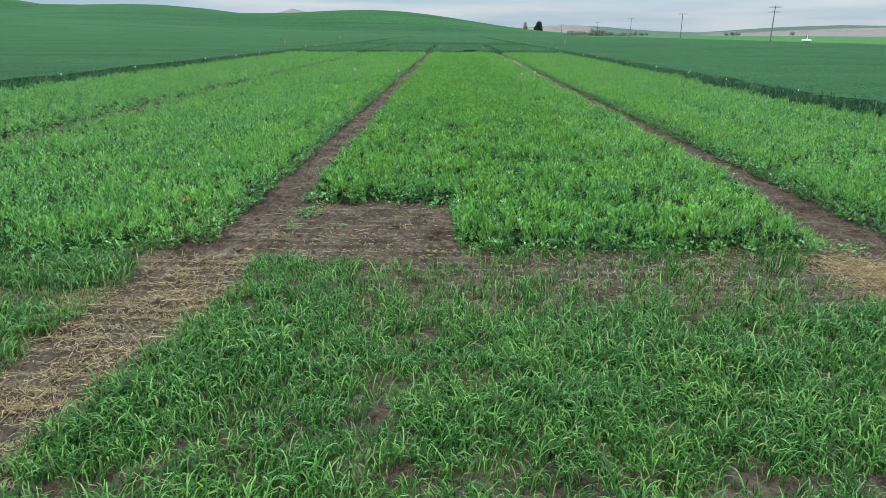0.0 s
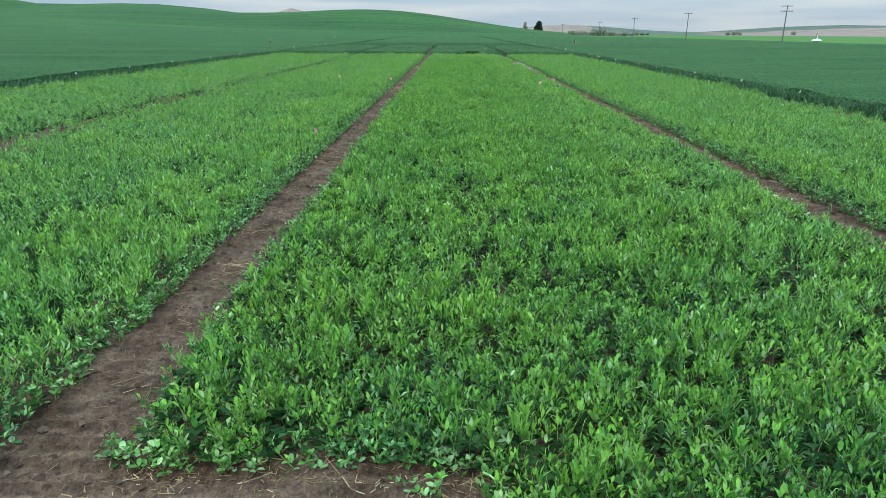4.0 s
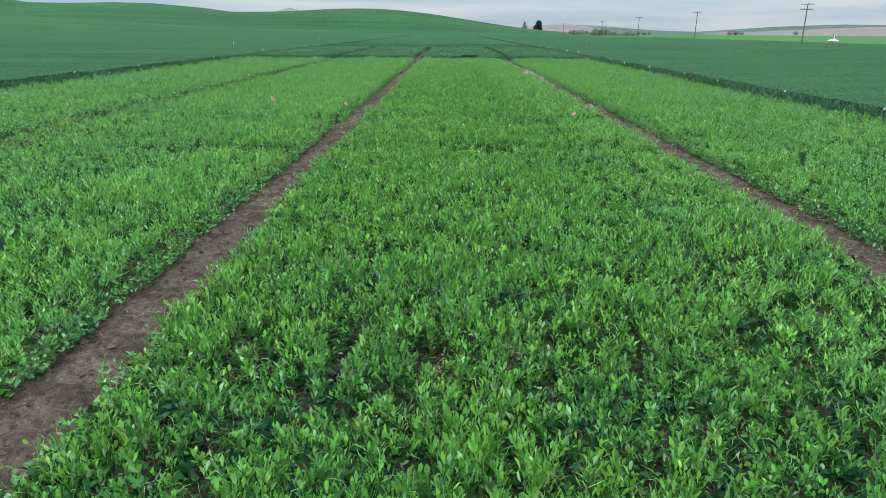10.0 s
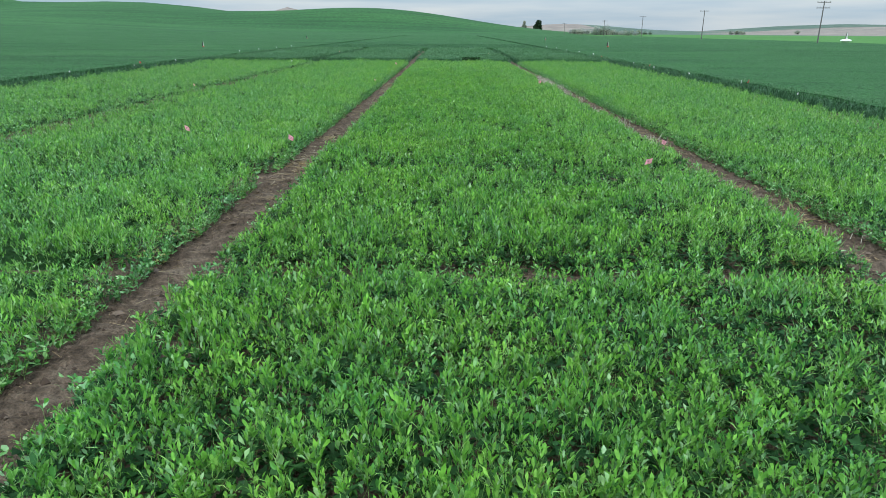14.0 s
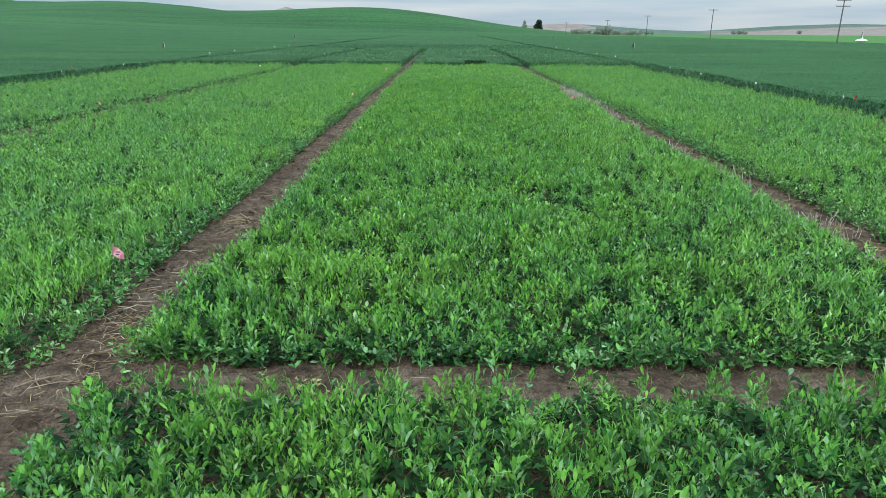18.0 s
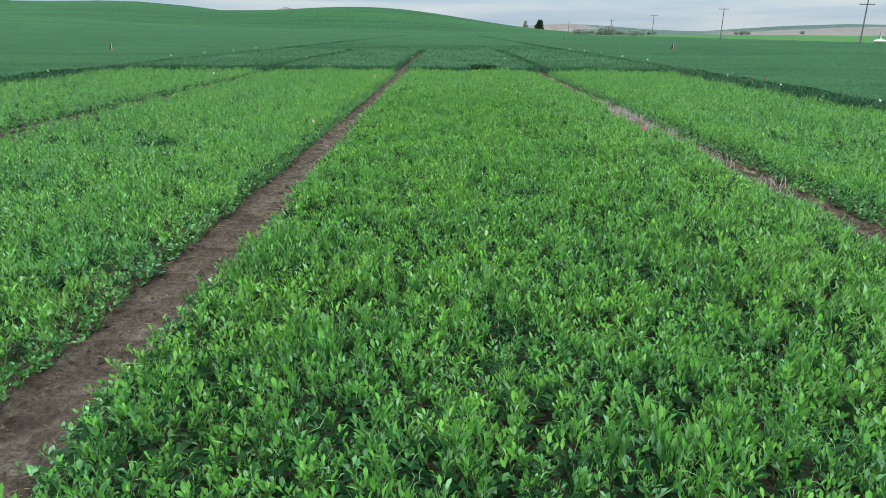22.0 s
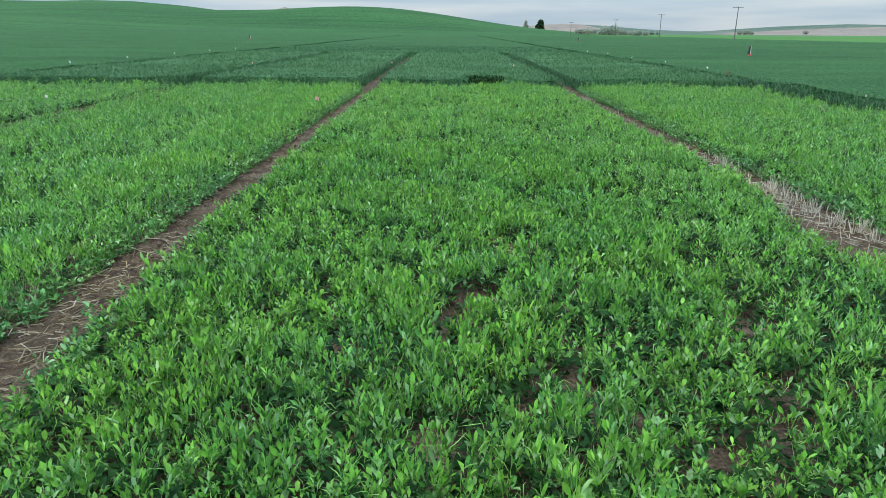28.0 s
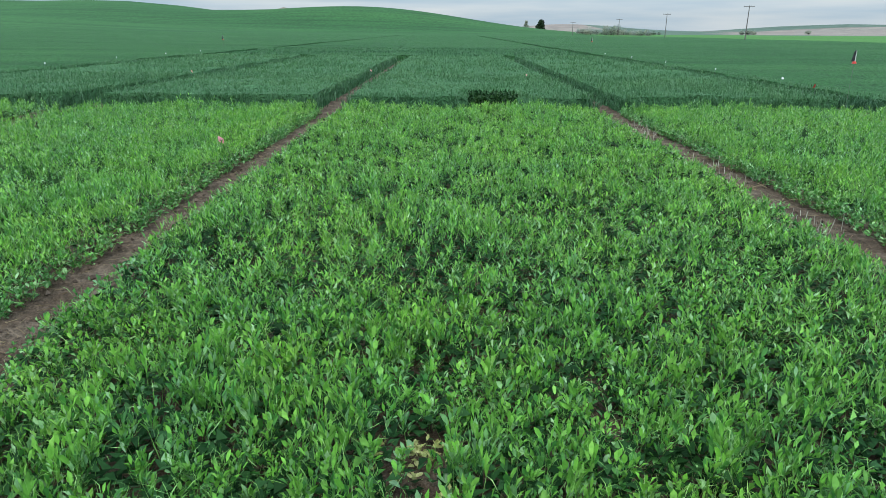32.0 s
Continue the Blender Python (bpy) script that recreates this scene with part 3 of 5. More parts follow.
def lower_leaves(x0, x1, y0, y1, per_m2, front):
    """Broad leaves near the ground, the canopy's shade painted into their dark colour."""
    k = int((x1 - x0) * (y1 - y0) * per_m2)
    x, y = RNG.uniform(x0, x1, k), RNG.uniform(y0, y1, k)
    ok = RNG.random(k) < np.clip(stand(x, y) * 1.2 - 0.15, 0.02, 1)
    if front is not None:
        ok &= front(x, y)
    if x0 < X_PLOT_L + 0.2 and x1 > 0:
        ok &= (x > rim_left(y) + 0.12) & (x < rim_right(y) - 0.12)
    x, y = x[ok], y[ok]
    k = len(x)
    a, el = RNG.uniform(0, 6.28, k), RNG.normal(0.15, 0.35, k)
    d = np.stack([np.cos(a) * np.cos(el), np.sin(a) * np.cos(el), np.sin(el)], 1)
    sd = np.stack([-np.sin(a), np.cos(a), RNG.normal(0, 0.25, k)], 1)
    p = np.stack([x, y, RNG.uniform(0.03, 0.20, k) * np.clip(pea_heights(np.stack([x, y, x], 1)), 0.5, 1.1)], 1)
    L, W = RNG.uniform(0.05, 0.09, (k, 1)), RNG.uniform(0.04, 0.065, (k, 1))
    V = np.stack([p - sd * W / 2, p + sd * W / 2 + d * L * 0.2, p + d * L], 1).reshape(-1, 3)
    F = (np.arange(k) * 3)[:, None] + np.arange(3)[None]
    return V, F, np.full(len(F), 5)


def wisps(x0, x1, y0, y1, per_m2, front):
    """Thin pale stems and tendrils that lie across the canopy."""
    k = int((x1 - x0) * (y1 - y0) * per_m2)
    x, y = RNG.uniform(x0, x1, k), RNG.uniform(y0, y1, k)
    ok = (RNG.random(k) < stand(x, y)) & (x > rim_left(y) + 0.2) & (x < rim_right(y) - 0.2) & front(x, y)
    x, y = x[ok], y[ok]
    k = len(x)
    a, el = RNG.uniform(0, 6.28, k), RNG.normal(0.35, 0.4, k)
    d = np.stack([np.cos(a) * np.cos(el), np.sin(a) * np.cos(el), np.sin(el)], 1)
    sd = np.stack([-np.sin(a), np.cos(a), RNG.normal(0, 0.4, k)], 1)
    h = pea_heights(np.stack([x, y, x], 1)) * CANOPY
    p = np.stack([x, y, h * RNG.uniform(0.7, 0.98, k)], 1)
    L, W = RNG.uniform(0.06, 0.16, (k, 1)), RNG.uniform(0.0012, 0.0024, (k, 1))
    mid = p + d * L * 0.55
    end = p + d * L + np.array([0, 0, -0.25]) * L + sd * L * RNG.normal(0, 0.25, (k, 1))
    V = np.stack([p, mid + sd * W, mid - sd * W, end], 1).reshape(-1, 3)
    F = (np.array([[0, 1, 2], [1, 3, 2]])[None] + (np.arange(k) * 4)[:, None, None]).reshape(-1, 3)
    return V, F, np.full(len(F), 2)


def pea_plot(name, label, strips, sheet_box, sheet_top, front=None, rims=(), lower=()):
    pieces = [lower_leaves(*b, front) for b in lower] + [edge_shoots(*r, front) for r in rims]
    for protos, x0, x1, y0, y1, per_m2, size in strips:
        P = pea_points(x0, x1, y0, y1, per_m2, front)
        pieces.append(scatter(protos, P, RNG.uniform(0, 6.28, len(P)), RNG.uniform(0.85, 1.2, len(P)) * size, 0.09, pea_heights(P) * rim_low(P[:, 0], P[:, 1]) * RNG.uniform(0.84, 1.16, len(P)) / size))
    if front is front_centre:
        pieces.append(wisps(X_PLOT_L, X_PLOT_R, 7.0, Y_END, 60, front))
    if sheet_top:
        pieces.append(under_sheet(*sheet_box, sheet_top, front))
    v, f, m = joined(pieces)
    ob = new(name, tri_mesh(name, v, f, PEA_MATS, m, smooth=True))
    return tagged(ob, label, "pea plot", group="pea plots", kind="stuff")


def front_centre(x, y):
    e = 0.25 * (value_noise(x, y, 0.4, 51) - 0.5)
    return y + e > np.where(x < 0.02, 9.0, 6.82)


def front_left(x, y):
    return y + 0.3 * (value_noise(x, y, 0.5, 52) - 0.5) > 6.9 + 0.55 * np.clip(x + 3.4, -2, 0.5)


def lane_left(x, y):
    inlet = (np.abs(y - 33.3) < 0.5) & (x > -3.4)
    return front_left(x, y) & ~inlet


pea_plot("pea_plot", "dense knee-high green pea stand with scattered thin spots",
         [(NEAR, X_PLOT_EDGE, 2.6, 6.8, 59.0, 138, 1.0), (MIDDLE, 2.6, X_PLOT_R, 6.8, 59.0, 110, 1.05), (MIDDLE, X_PLOT_EDGE, X_PLOT_R, 59.0, Y_END, 80, 1.08)],
         (X_PLOT_L, X_PLOT_R, 52.0, Y_END, 0.16), 0.0, front_centre,
         [(X_PLOT_L, 9.0, X_PLOT_L, LANE - 0.4, 22), (X_PLOT_L, LANE + 0.4, X_PLOT_L, Y_END, 22), (X_PLOT_R, 7.0, X_PLOT_R, LANE - 0.4, 20), (X_PLOT_R, LANE + 0.4, X_PLOT_R, Y_END, 20),
          (X_PLOT_L, 9.0, 0.0, 9.0, 40), (0.05, 6.9, 0.05, 9.0, 40), (0.05, 6.86, X_PLOT_R, 6.86, 40), (X_PLOT_L, LANE + 0.64, X_PLOT_R, LANE + 0.64, 44), (X_PLOT_L, LANE - 0.12, X_PLOT_R, LANE - 0.12, 34)],
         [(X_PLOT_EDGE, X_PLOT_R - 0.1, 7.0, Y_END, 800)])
pea_plot("pea_plot", "bright green pea stand beside a bare soil alley",
         [(MIDDLE, -4.6, X_ALLEY_L, 5.5, Y_END, 122, 1.0), (FAR, X_SEAM + 0.05, -4.5, 5.5, Y_END, 86, 1.04)],
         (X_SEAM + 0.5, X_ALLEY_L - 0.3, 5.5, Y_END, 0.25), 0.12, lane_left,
         [(X_ALLEY_L, 7.0, X_ALLEY_L, LANE - 0.5, 40), (X_ALLEY_L, LANE + 0.5, X_ALLEY_L, Y_END, 40), (-3.4, LANE - 0.45, -3.4, LANE + 0.5, 30), (-3.4, LANE + 0.5, X_ALLEY_L, LANE + 0.5, 36), (-5.2, 5.95, X_ALLEY_L, 7.1, 36)],
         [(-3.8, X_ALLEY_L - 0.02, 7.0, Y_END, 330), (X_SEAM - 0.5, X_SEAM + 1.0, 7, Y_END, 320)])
pea_plot("pea_plot", "light green pea stand next to the wheat field",
         [(FAR, X_LEFT, X_SEAM - 0.05, 5.9, Y_END, 48, 1.2)],
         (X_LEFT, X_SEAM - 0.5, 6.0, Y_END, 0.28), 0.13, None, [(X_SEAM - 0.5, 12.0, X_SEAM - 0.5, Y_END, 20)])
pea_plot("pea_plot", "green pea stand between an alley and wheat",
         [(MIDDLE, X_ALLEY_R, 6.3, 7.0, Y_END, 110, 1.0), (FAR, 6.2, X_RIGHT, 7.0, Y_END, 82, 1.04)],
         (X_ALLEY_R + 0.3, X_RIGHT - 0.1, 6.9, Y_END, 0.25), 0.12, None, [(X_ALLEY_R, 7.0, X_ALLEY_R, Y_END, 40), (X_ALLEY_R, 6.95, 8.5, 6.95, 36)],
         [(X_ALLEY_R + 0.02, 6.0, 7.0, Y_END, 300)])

# seedlings left on the bare tilled patch
P = np.array([[-1.95 + 0.16 * math.cos(i * 2.4) * (i % 3) / 2, 8.35 + 0.13 * math.sin(i * 2.4), 0] for i in range(16)]
             + [[-2.0 + 0.05 * math.cos(i * 2.1), 7.65 + 0.05 * math.sin(i * 2.1), 0] for i in range(5)]
             + [[-1.5 + 0.06 * math.cos(i * 2.1), 7.7 + 0.05 * math.sin(i * 2.1), 0] for i in range(4)]
             + [[-0.33 + 0.07 * math.cos(i * 2.3), 8.75 + 0.06 * math.sin(i * 2.3), 0] for i in range(7)])
v, f, m = scatter(EDGE, P, RNG.uniform(0, 6.28, len(P)), RNG.uniform(0.8, 1.0, len(P)), 0.3, RNG.uniform(0.3, 0.55, len(P)))
tagged(new("pea_seedlings", tri_mesh("pea_seedlings", v, f, PEA_MATS, m)), "small stray pea plants on bare tilled soil", "pea plants", kind="stuff")
k = 150
P = np.concatenate([np.stack([RNG.normal(cx, 0.16, k // 15), RNG.normal(cy, 0.10, k // 15), np.zeros(k // 15)], 1) for cx, cy in
                    ((1.08, 53.40), (0.83, 53.6), (0.42, 57.0), (0.46, 57.2), (1.32, 38.6), (1.40, 38.4), (-1.15, 22.5), (-0.9, 22.5), (-0.7, 22.6), (-0.85, 33.48), (3.87, 29.15), (-2.95, 29.3), (-2.98, 30.1), (-1.65, 14.6), (1.25, 47.56))])
v, f, m = scatter(EDGE, P, RNG.uniform(0, 6.28, len(P)), RNG.uniform(0.7, 0.95, len(P)), 0.3, RNG.uniform(0.3, 0.6, len(P)))
tagged(new("yellowed_peas", tri_mesh("yellowed_peas", v, f, [PEA_YELLOW], m * 0)), "stunted yellowing pea plants beside bare spots", "pea plants", kind="stuff")

# one wilted plant in the left stand
WILTED = leaf_material("wilted_leaf", (0.30, 0.10, 0.055), (0.48, 0.20, 0.12), (0.60, 0.32, 0.20), rough=0.7, translucent=0.1)
pieces = []
for i in range(9):
    a = i * 2.4
    d = unit(np.array([math.cos(a), math.sin(a), 0.25 * math.sin(i * 1.7)]))
    v, f = leaf(np.array([-3.48, 8.15, 0.27]) + d * 0.01, d, np.array([0, 0, 1.0]), 0.05 + 0.006 * (i % 4), 0.026, 0.5, 0.35, True)
    pieces.append((v, f, np.zeros(len(f), int)))
v, f, m = joined(pieces)
wilted = tagged(new("wilted_plant", tri_mesh("wilted_plant", v, f, [WILTED], m)), "single wilted reddish-orange plant among green peas", "pea plant")
v, f = leaf(np.array([-3.48, 8.15, 0.0]), np.array([0, 0, 1.0]), np.array([0, 1.0, 0]), 0.28, 0.006, 0.2, 0.0, True)
stem_part = new("stem", tri_mesh("stem", v, f, [WILTED], np.zeros(len(f), int)))
stem_part.parent = wilted

# ---------------------------------------------------------------- cereal grass at the head of the plots


def grass_blade(rng, L, W, steps=3):
    """An arching blade: upright at first, its end hanging over."""
    a = rng.uniform(0, 6.28)
    h = np.array([math.cos(a), math.sin(a), 0])
    s = np.array([-h[1], h[0], 0])
    p = np.array([0.0, 0, 0])
    el = rng.uniform(1.0, 1.5)
    bend = rng.uniform(0.7, 1.5)
    share = {4: (0.40, 0.25, 0.19, 0.16), 3: (0.50, 0.27, 0.23), 2: (0.6, 0.4)}[steps]
    turn = {4: (0.40, 0.70, 0.85, 0), 3: (0.75, 1.2, 0), 2: (0.75, 0)}[steps]
    v = [p - s * W / 2, p + s * W / 2]
    f = []
    for k in range(steps):
        p = p + (h * math.cos(el) + np.array([0, 0, math.sin(el)])) * L * share[k]
        el -= bend * turn[k]
        if k < steps - 1:
            w = W * (1.05 - 0.18 * k)
            v += [p - s * w / 2, p + s * w / 2]
            b = 2 * k
            f += [[b, b + 1, b + 3], [b, b + 3, b + 2]]
        else:
            v.append(p)
            f.append([2 * k, 2 * k + 1, 2 * k + 2])
    return np.array(v), np.array(f)


def tuft(rng, blades, L, W, spread, pale=0.1, steps=3):
    ps = []
    for _ in range(blades):
        v, f = grass_blade(rng, L * rng.uniform(0.6, 1.15), W * rng.uniform(0.7, 1.2), steps)
        v = v + np.array([rng.normal(0, spread), rng.normal(0, spread), 0])
        ps.append((v, f, np.full(len(f), 1 if rng.random() < pale else 0)))
    return joined(ps)


TUFTS = [tuft(prng, 10, 0.21, 0.0080, 0.036, 0.04, 4) for _ in range(16)]
THIN_TUFTS = [tuft(prng, 7, 0.12, 0.0052, 0.06, 0.4, 4) for _ in range(12)]


def grass_density(x, y):
    n = value_noise(x, y, 0.5, 61) * 0.6 + value_noise(x, y, 0.18, 62) * 0.4
    d = np.clip((n - 0.14) / 0.26, 0.42, 1)
    d = d * np.where(np.abs(y - 2.9 + 0.08 * np.sin(x * 2.3)) < 0.07, 0.3, 1.0)
    right = x > -2.3 + 0.16 * (y - 4.2) + 0.15 * (value_noise(x, y, 0.25, 60) - 0.5)
    sparse = (y > 5.25 + 0.4 * (value_noise(x, y, 0.6, 63) - 0.5)) & (x > -1.0)
    top = np.where(x < 0, 6.55, 7.15) + 0.3 * (value_noise(x, y, 0.3, 64) - 0.5)
    main = right & (x < 3.75 + 0.25 * (value_noise(x, y, 0.3, 65) - 0.5)) & (y < top)
    left = (x < -3.22 - 0.3 * (value_noise(x, y, 0.5, 66) - 0.4)) & (y < 7.2)
    fade = np.clip((y - 4.3 + 0.9 * (n - 0.5)) / 1.5, 0, 1) * np.clip((x + 1.7) / 0.9, 0, 1)
    thin = (sparse & (lattice(np.floor(x * 200), np.floor(y * 200), 9) < 0.75)) | (left & (np.abs(y - 5.35) < 0.25))
    patch = (x > -2.2) & (x < 0.1) & (y > 6.4) & (y < 9.0) & (value_noise(x, y, 0.4, 69) > 0.45)
    return np.where(main, d * (1 - 0.55 * fade), np.where(left, np.where(y > 5.6, 0.75, 1.0) * d, np.where(patch, 0.10, 0.0))), thin | patch


n = 30000
gxp, gyp = RNG.uniform(-9, 5.5, n), RNG.uniform(0.4, 9.0, n)
gd, thin = grass_density(gxp, gyp)
keep = (RNG.random(n) < gd * np.where((gyp > 2.2) & (np.abs(gxp) < 5.0), 1.0, 0.25))
gxp, gyp, thin = gxp[keep], gyp[keep], thin[keep]
pieces = []
for sel, protos in ((~thin, TUFTS), (thin, THIN_TUFTS)):
    P = np.stack([gxp[sel], gyp[sel], np.zeros(sel.sum())], 1)
    hs = 0.6 + 0.5 * value_noise(P[:, 0], P[:, 1], 0.7, 67) + 0.3 * value_noise(P[:, 0], P[:, 1], 0.22, 68)
    hs = hs * np.where((P[:, 1] > 6.45) & (P[:, 0] < 0.1), 0.45, 1.0)
    pieces.append(scatter(protos, P, RNG.uniform(0, 6.28, len(P)), RNG.uniform(0.8, 1.15, len(P)) * hs, 0.12))
v, f, m = joined(pieces)
grass = new("cereal_grass", tri_mesh("cereal_grass", v, f, [GRASS, GRASS_PALE], m))
tagged(grass, "short drooping green cereal grass with thin brown spots", "grass", kind="stuff")

# ---------------------------------------------------------------- wheat


def spaced(a, b, near, fine, coarse):
    """Coordinates from a to b, fine within reach of the plots and coarser away from them."""
    out, t = [a], a
    while t < b:
        gap = max(0.0, near[0] - t, t - near[1])
        t = min(b, t + min(coarse, fine + gap * 0.06))
        out.append(t)
    return np.array(out)


WHEAT_H = 0.52


def crop_sheet(name, label, x0, x1, y0, y1, material):
    xs = np.unique(np.append(spaced(x0, x1, (-20, 15), 0.5, 9.0), (x0 + 0.06, x1 - 0.06)))
    ys = np.unique(np.append(spaced(y0, y1, (0, 104), 0.5, 9.0), (y0 + 0.06, y1 - 0.06)))
    X, Y = np.meshgrid(xs, ys, indexing="ij")
    Z = land(X, Y) + WHEAT_H - 0.10 + 0.10 * (value_noise(X, Y, 0.6, 71) - 0.5) + 0.10 * (value_noise(X, Y, 2.5, 72) - 0.5)
    rim = (X == x0) | (X == x1) | (Y == y0) | (Y == y1)
    Z = np.where(rim | ((X > 1.1) & (X < 2.5) & (Y > 70) & (Y < Y_END + 2.4)), land(X, Y) - 0.01, Z)
    Vv = np.stack([X.ravel(), Y.ravel(), Z.ravel()], 1)
    q = grid_faces(len(xs), len(ys))
    ob = new(name, tri_mesh(name, Vv, q, [material], None))
    return tagged(ob, label, "wheat", group="wheat stands", kind="stuff")


crop_sheet("wheat_field", "dark blue-green wheat field rising towards the hill", -420, X_LEFT - 0.95, -40, 330, WHEAT_TOP)
crop_sheet("wheat_field", "dark green wheat field reaching the power line", X_RIGHT + 0.95, 85, -40, 330, WHEAT_TOP)
crop_sheet("wheat_field", "dark green wheat behind the trial plots", X_LEFT - 0.1, X_RIGHT + 0.1, Y_WHEAT_END + 0.5, 330, WHEAT_TOP)
for a, b in ((X_LEFT, X_SEAM - 0.4), (X_SEAM + 0.4, -2.92), (-2.22, 4.60), (5.16, X_RIGHT)):
    crop_sheet("wheat_plot", "dense blue-green wheat plot behind the peas", a + 0.12, b - 0.12, Y_END + 0.5, Y_WHEAT_END, WHEAT_PLOT)

WHEAT_TUFTS = [tuft(prng, 5, 0.32, 0.015, 0.07, 0.0, 2) for _ in range(14)]
WHEAT_DROOP = [tuft(prng, 5, 0.19, 0.017, 0.09, 0.0, 2) for _ in range(14)]
WHEAT_COARSE = [tuft(prng, 4, 0.22, 0.022, 0.16, 0.0, 2) for _ in range(10)]


def wheat_blades(name, label, boxes, material):
    pieces = []
    for protos, x0, x1, y0, y1, per_m2, low in boxes:
        k = int((x1 - x0) * (y1 - y0) * per_m2)
        x, y = RNG.uniform(x0, x1, k), RNG.uniform(y0, y1, k)
        ok = ~((x > 1.15) & (x < 2.45) & (y < Y_END + 2.3) & (y > Y_END - 1))
        x, y = x[ok], y[ok]
        base = RNG.uniform(low, max(low + 0.08, 0.22), len(x))
        P = np.stack([x, y, land(x, y) + base], 1)
        pieces.append(scatter(protos, P, RNG.uniform(0, 6.28, len(x)), RNG.uniform(0.8, 1.15, len(x)), 0.1))
    v, f, m = joined(pieces)
    ob = new(name, tri_mesh(name, v, f, [material], m * 0))
    return tagged(ob, label, "wheat", kind="stuff")


front_boxes, deep_boxes = [], []
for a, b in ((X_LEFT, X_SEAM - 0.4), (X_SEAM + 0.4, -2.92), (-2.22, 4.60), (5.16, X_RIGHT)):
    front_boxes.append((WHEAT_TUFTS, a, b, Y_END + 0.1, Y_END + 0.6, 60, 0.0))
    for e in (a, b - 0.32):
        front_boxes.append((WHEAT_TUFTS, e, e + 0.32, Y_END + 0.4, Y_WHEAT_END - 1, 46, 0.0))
    deep_boxes.append((WHEAT_DROOP, a + 0.12, b - 0.12, Y_END + 0.3, Y_END + 10, 40, 0.34))
    deep_boxes.append((WHEAT_COARSE, a + 0.12, b - 0.12, Y_END + 10, Y_WHEAT_END, 11, 0.34))
wheat_blades("wheat_leaves", "drooping blue-green wheat leaves over the plots", deep_boxes, WHEAT)
wheat_blades("wheat_leaves", "upright wheat leaves along the plot edges, shade painted into their colour", front_boxes, WHEAT_SHADED)
wheat_blades("wheat_leaves", "wheat leaves along the field margin, shade painted into their green",
             [(WHEAT_TUFTS, X_RIGHT + 0.4, X_RIGHT + 1.0, 12, 104, 90, 0.0)], WHEAT_SHADED)
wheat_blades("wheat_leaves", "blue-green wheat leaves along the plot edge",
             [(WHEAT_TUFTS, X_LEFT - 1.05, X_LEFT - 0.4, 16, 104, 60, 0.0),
              (WHEAT_COARSE, X_LEFT, X_RIGHT, Y_WHEAT_END + 0.5, 125, 4, 0.34)], WHEAT_SHADED)
wheat_blades("wheat_leaves", "drooping wheat leaves along the field rim",
             [(WHEAT_DROOP, X_RIGHT + 0.86, X_RIGHT + 1.6, 12, 104, 22, 0.30), (WHEAT_DROOP, X_LEFT - 1.6, X_LEFT - 0.86, 16, 104, 18, 0.30)], WHEAT)

# ---------------------------------------------------------------- litter on the soil


def litter(name, label, category, material, x, y, z, length, width, tilt, yaw=None):
    """Loose stems as thin bars: lying or standing."""
    k = len(x)
    a = RNG.uniform(0, 6.28, k) if yaw is None else yaw
    d = np.stack([np.cos(a) * np.cos(tilt), np.sin(a) * np.cos(tilt), np.sin(tilt)], 1)
    s = np.stack([-np.sin(a), np.cos(a), np.zeros(k)], 1)
    u = np.cross(d, s)
    p = np.stack([x, y, z], 1)
    L, W = length[:, None], width[:, None]
    e = p + d * L
    c = [p + s * W / 2, p - s * W / 2 * 0.6 - u * W * 0.5, p - s * W / 2 * 0.6 + u * W * 0.5, e + s * W / 2 * 0.8, e - s * W * 0.25 - u * W * 0.4, e - s * W * 0.25 + u * W * 0.4]
    V = np.stack(c, 1).reshape(-1, 3)
    f0 = np.array([[0, 1, 4], [0, 4, 3], [1, 2, 5], [1, 5, 4], [2, 0, 3], [2, 3, 5]])
    F = (f0[None] + (np.arange(k) * 6)[:, None, None]).reshape(-1, 3)
    ob = new(name, tri_mesh(name, V, F, [material]))
    return tagged(ob, label, category, kind="stuff")


def soil_z(x, y):
    return land(x, y) + soil_relief(x, y)


k = 7500
sx, sy = RNG.uniform(-3.05, -1.85, k), RNG.uniform(6.5, 72, k)
keep = RNG.random(k) < np.clip(value_noise(sx, sy, 0.8, 81) * 1.6 - 0.35, 0.05, 1)
sx, sy = sx[keep], sy[keep]
k = len(sx)
litter("straw", "scattered dry straw on the soil alley", "straw", STRAW, sx, sy, soil_z(sx, sy) + 0.012, RNG.lognormal(-2.5, 0.5, k), RNG.uniform(0.002, 0.005, k), RNG.normal(0.03, 0.12, k))
k = 42000
sx, sy = RNG.uniform(-3.7, -1.7, k), 0.8 + 5.9 * RNG.beta(1.0, 1.35, k)
keep = (RNG.random(k) < np.clip(value_noise(sx, sy, 0.28, 82) * 1.9 - 0.35, 0.22, 1)) & (sx < -2.15 + 0.16 * (sy - 4.2))
sx, sy = sx[keep], sy[keep]
k = len(sx)
litter("straw", "matted tan straw and dead stems on the headland alley", "straw", STRAW_PALE, sx, sy, soil_z(sx, sy) + 0.012, RNG.lognormal(-3.3, 0.45, k), RNG.uniform(0.0025, 0.006, k), RNG.normal(0.2, 0.4, k))
k = 15000
sx, sy = RNG.uniform(-2.3, 3.9, k), RNG.uniform(5.2, 9.3, k)
keep = (sy < np.where(sx < 0, 9.3, 7.2)) & (RNG.random(k) < np.clip(value_noise(sx, sy, 0.35, 83) * 1.7 - 0.4, 0.12, 1))
sx, sy = sx[keep], sy[keep]
k = len(sx)
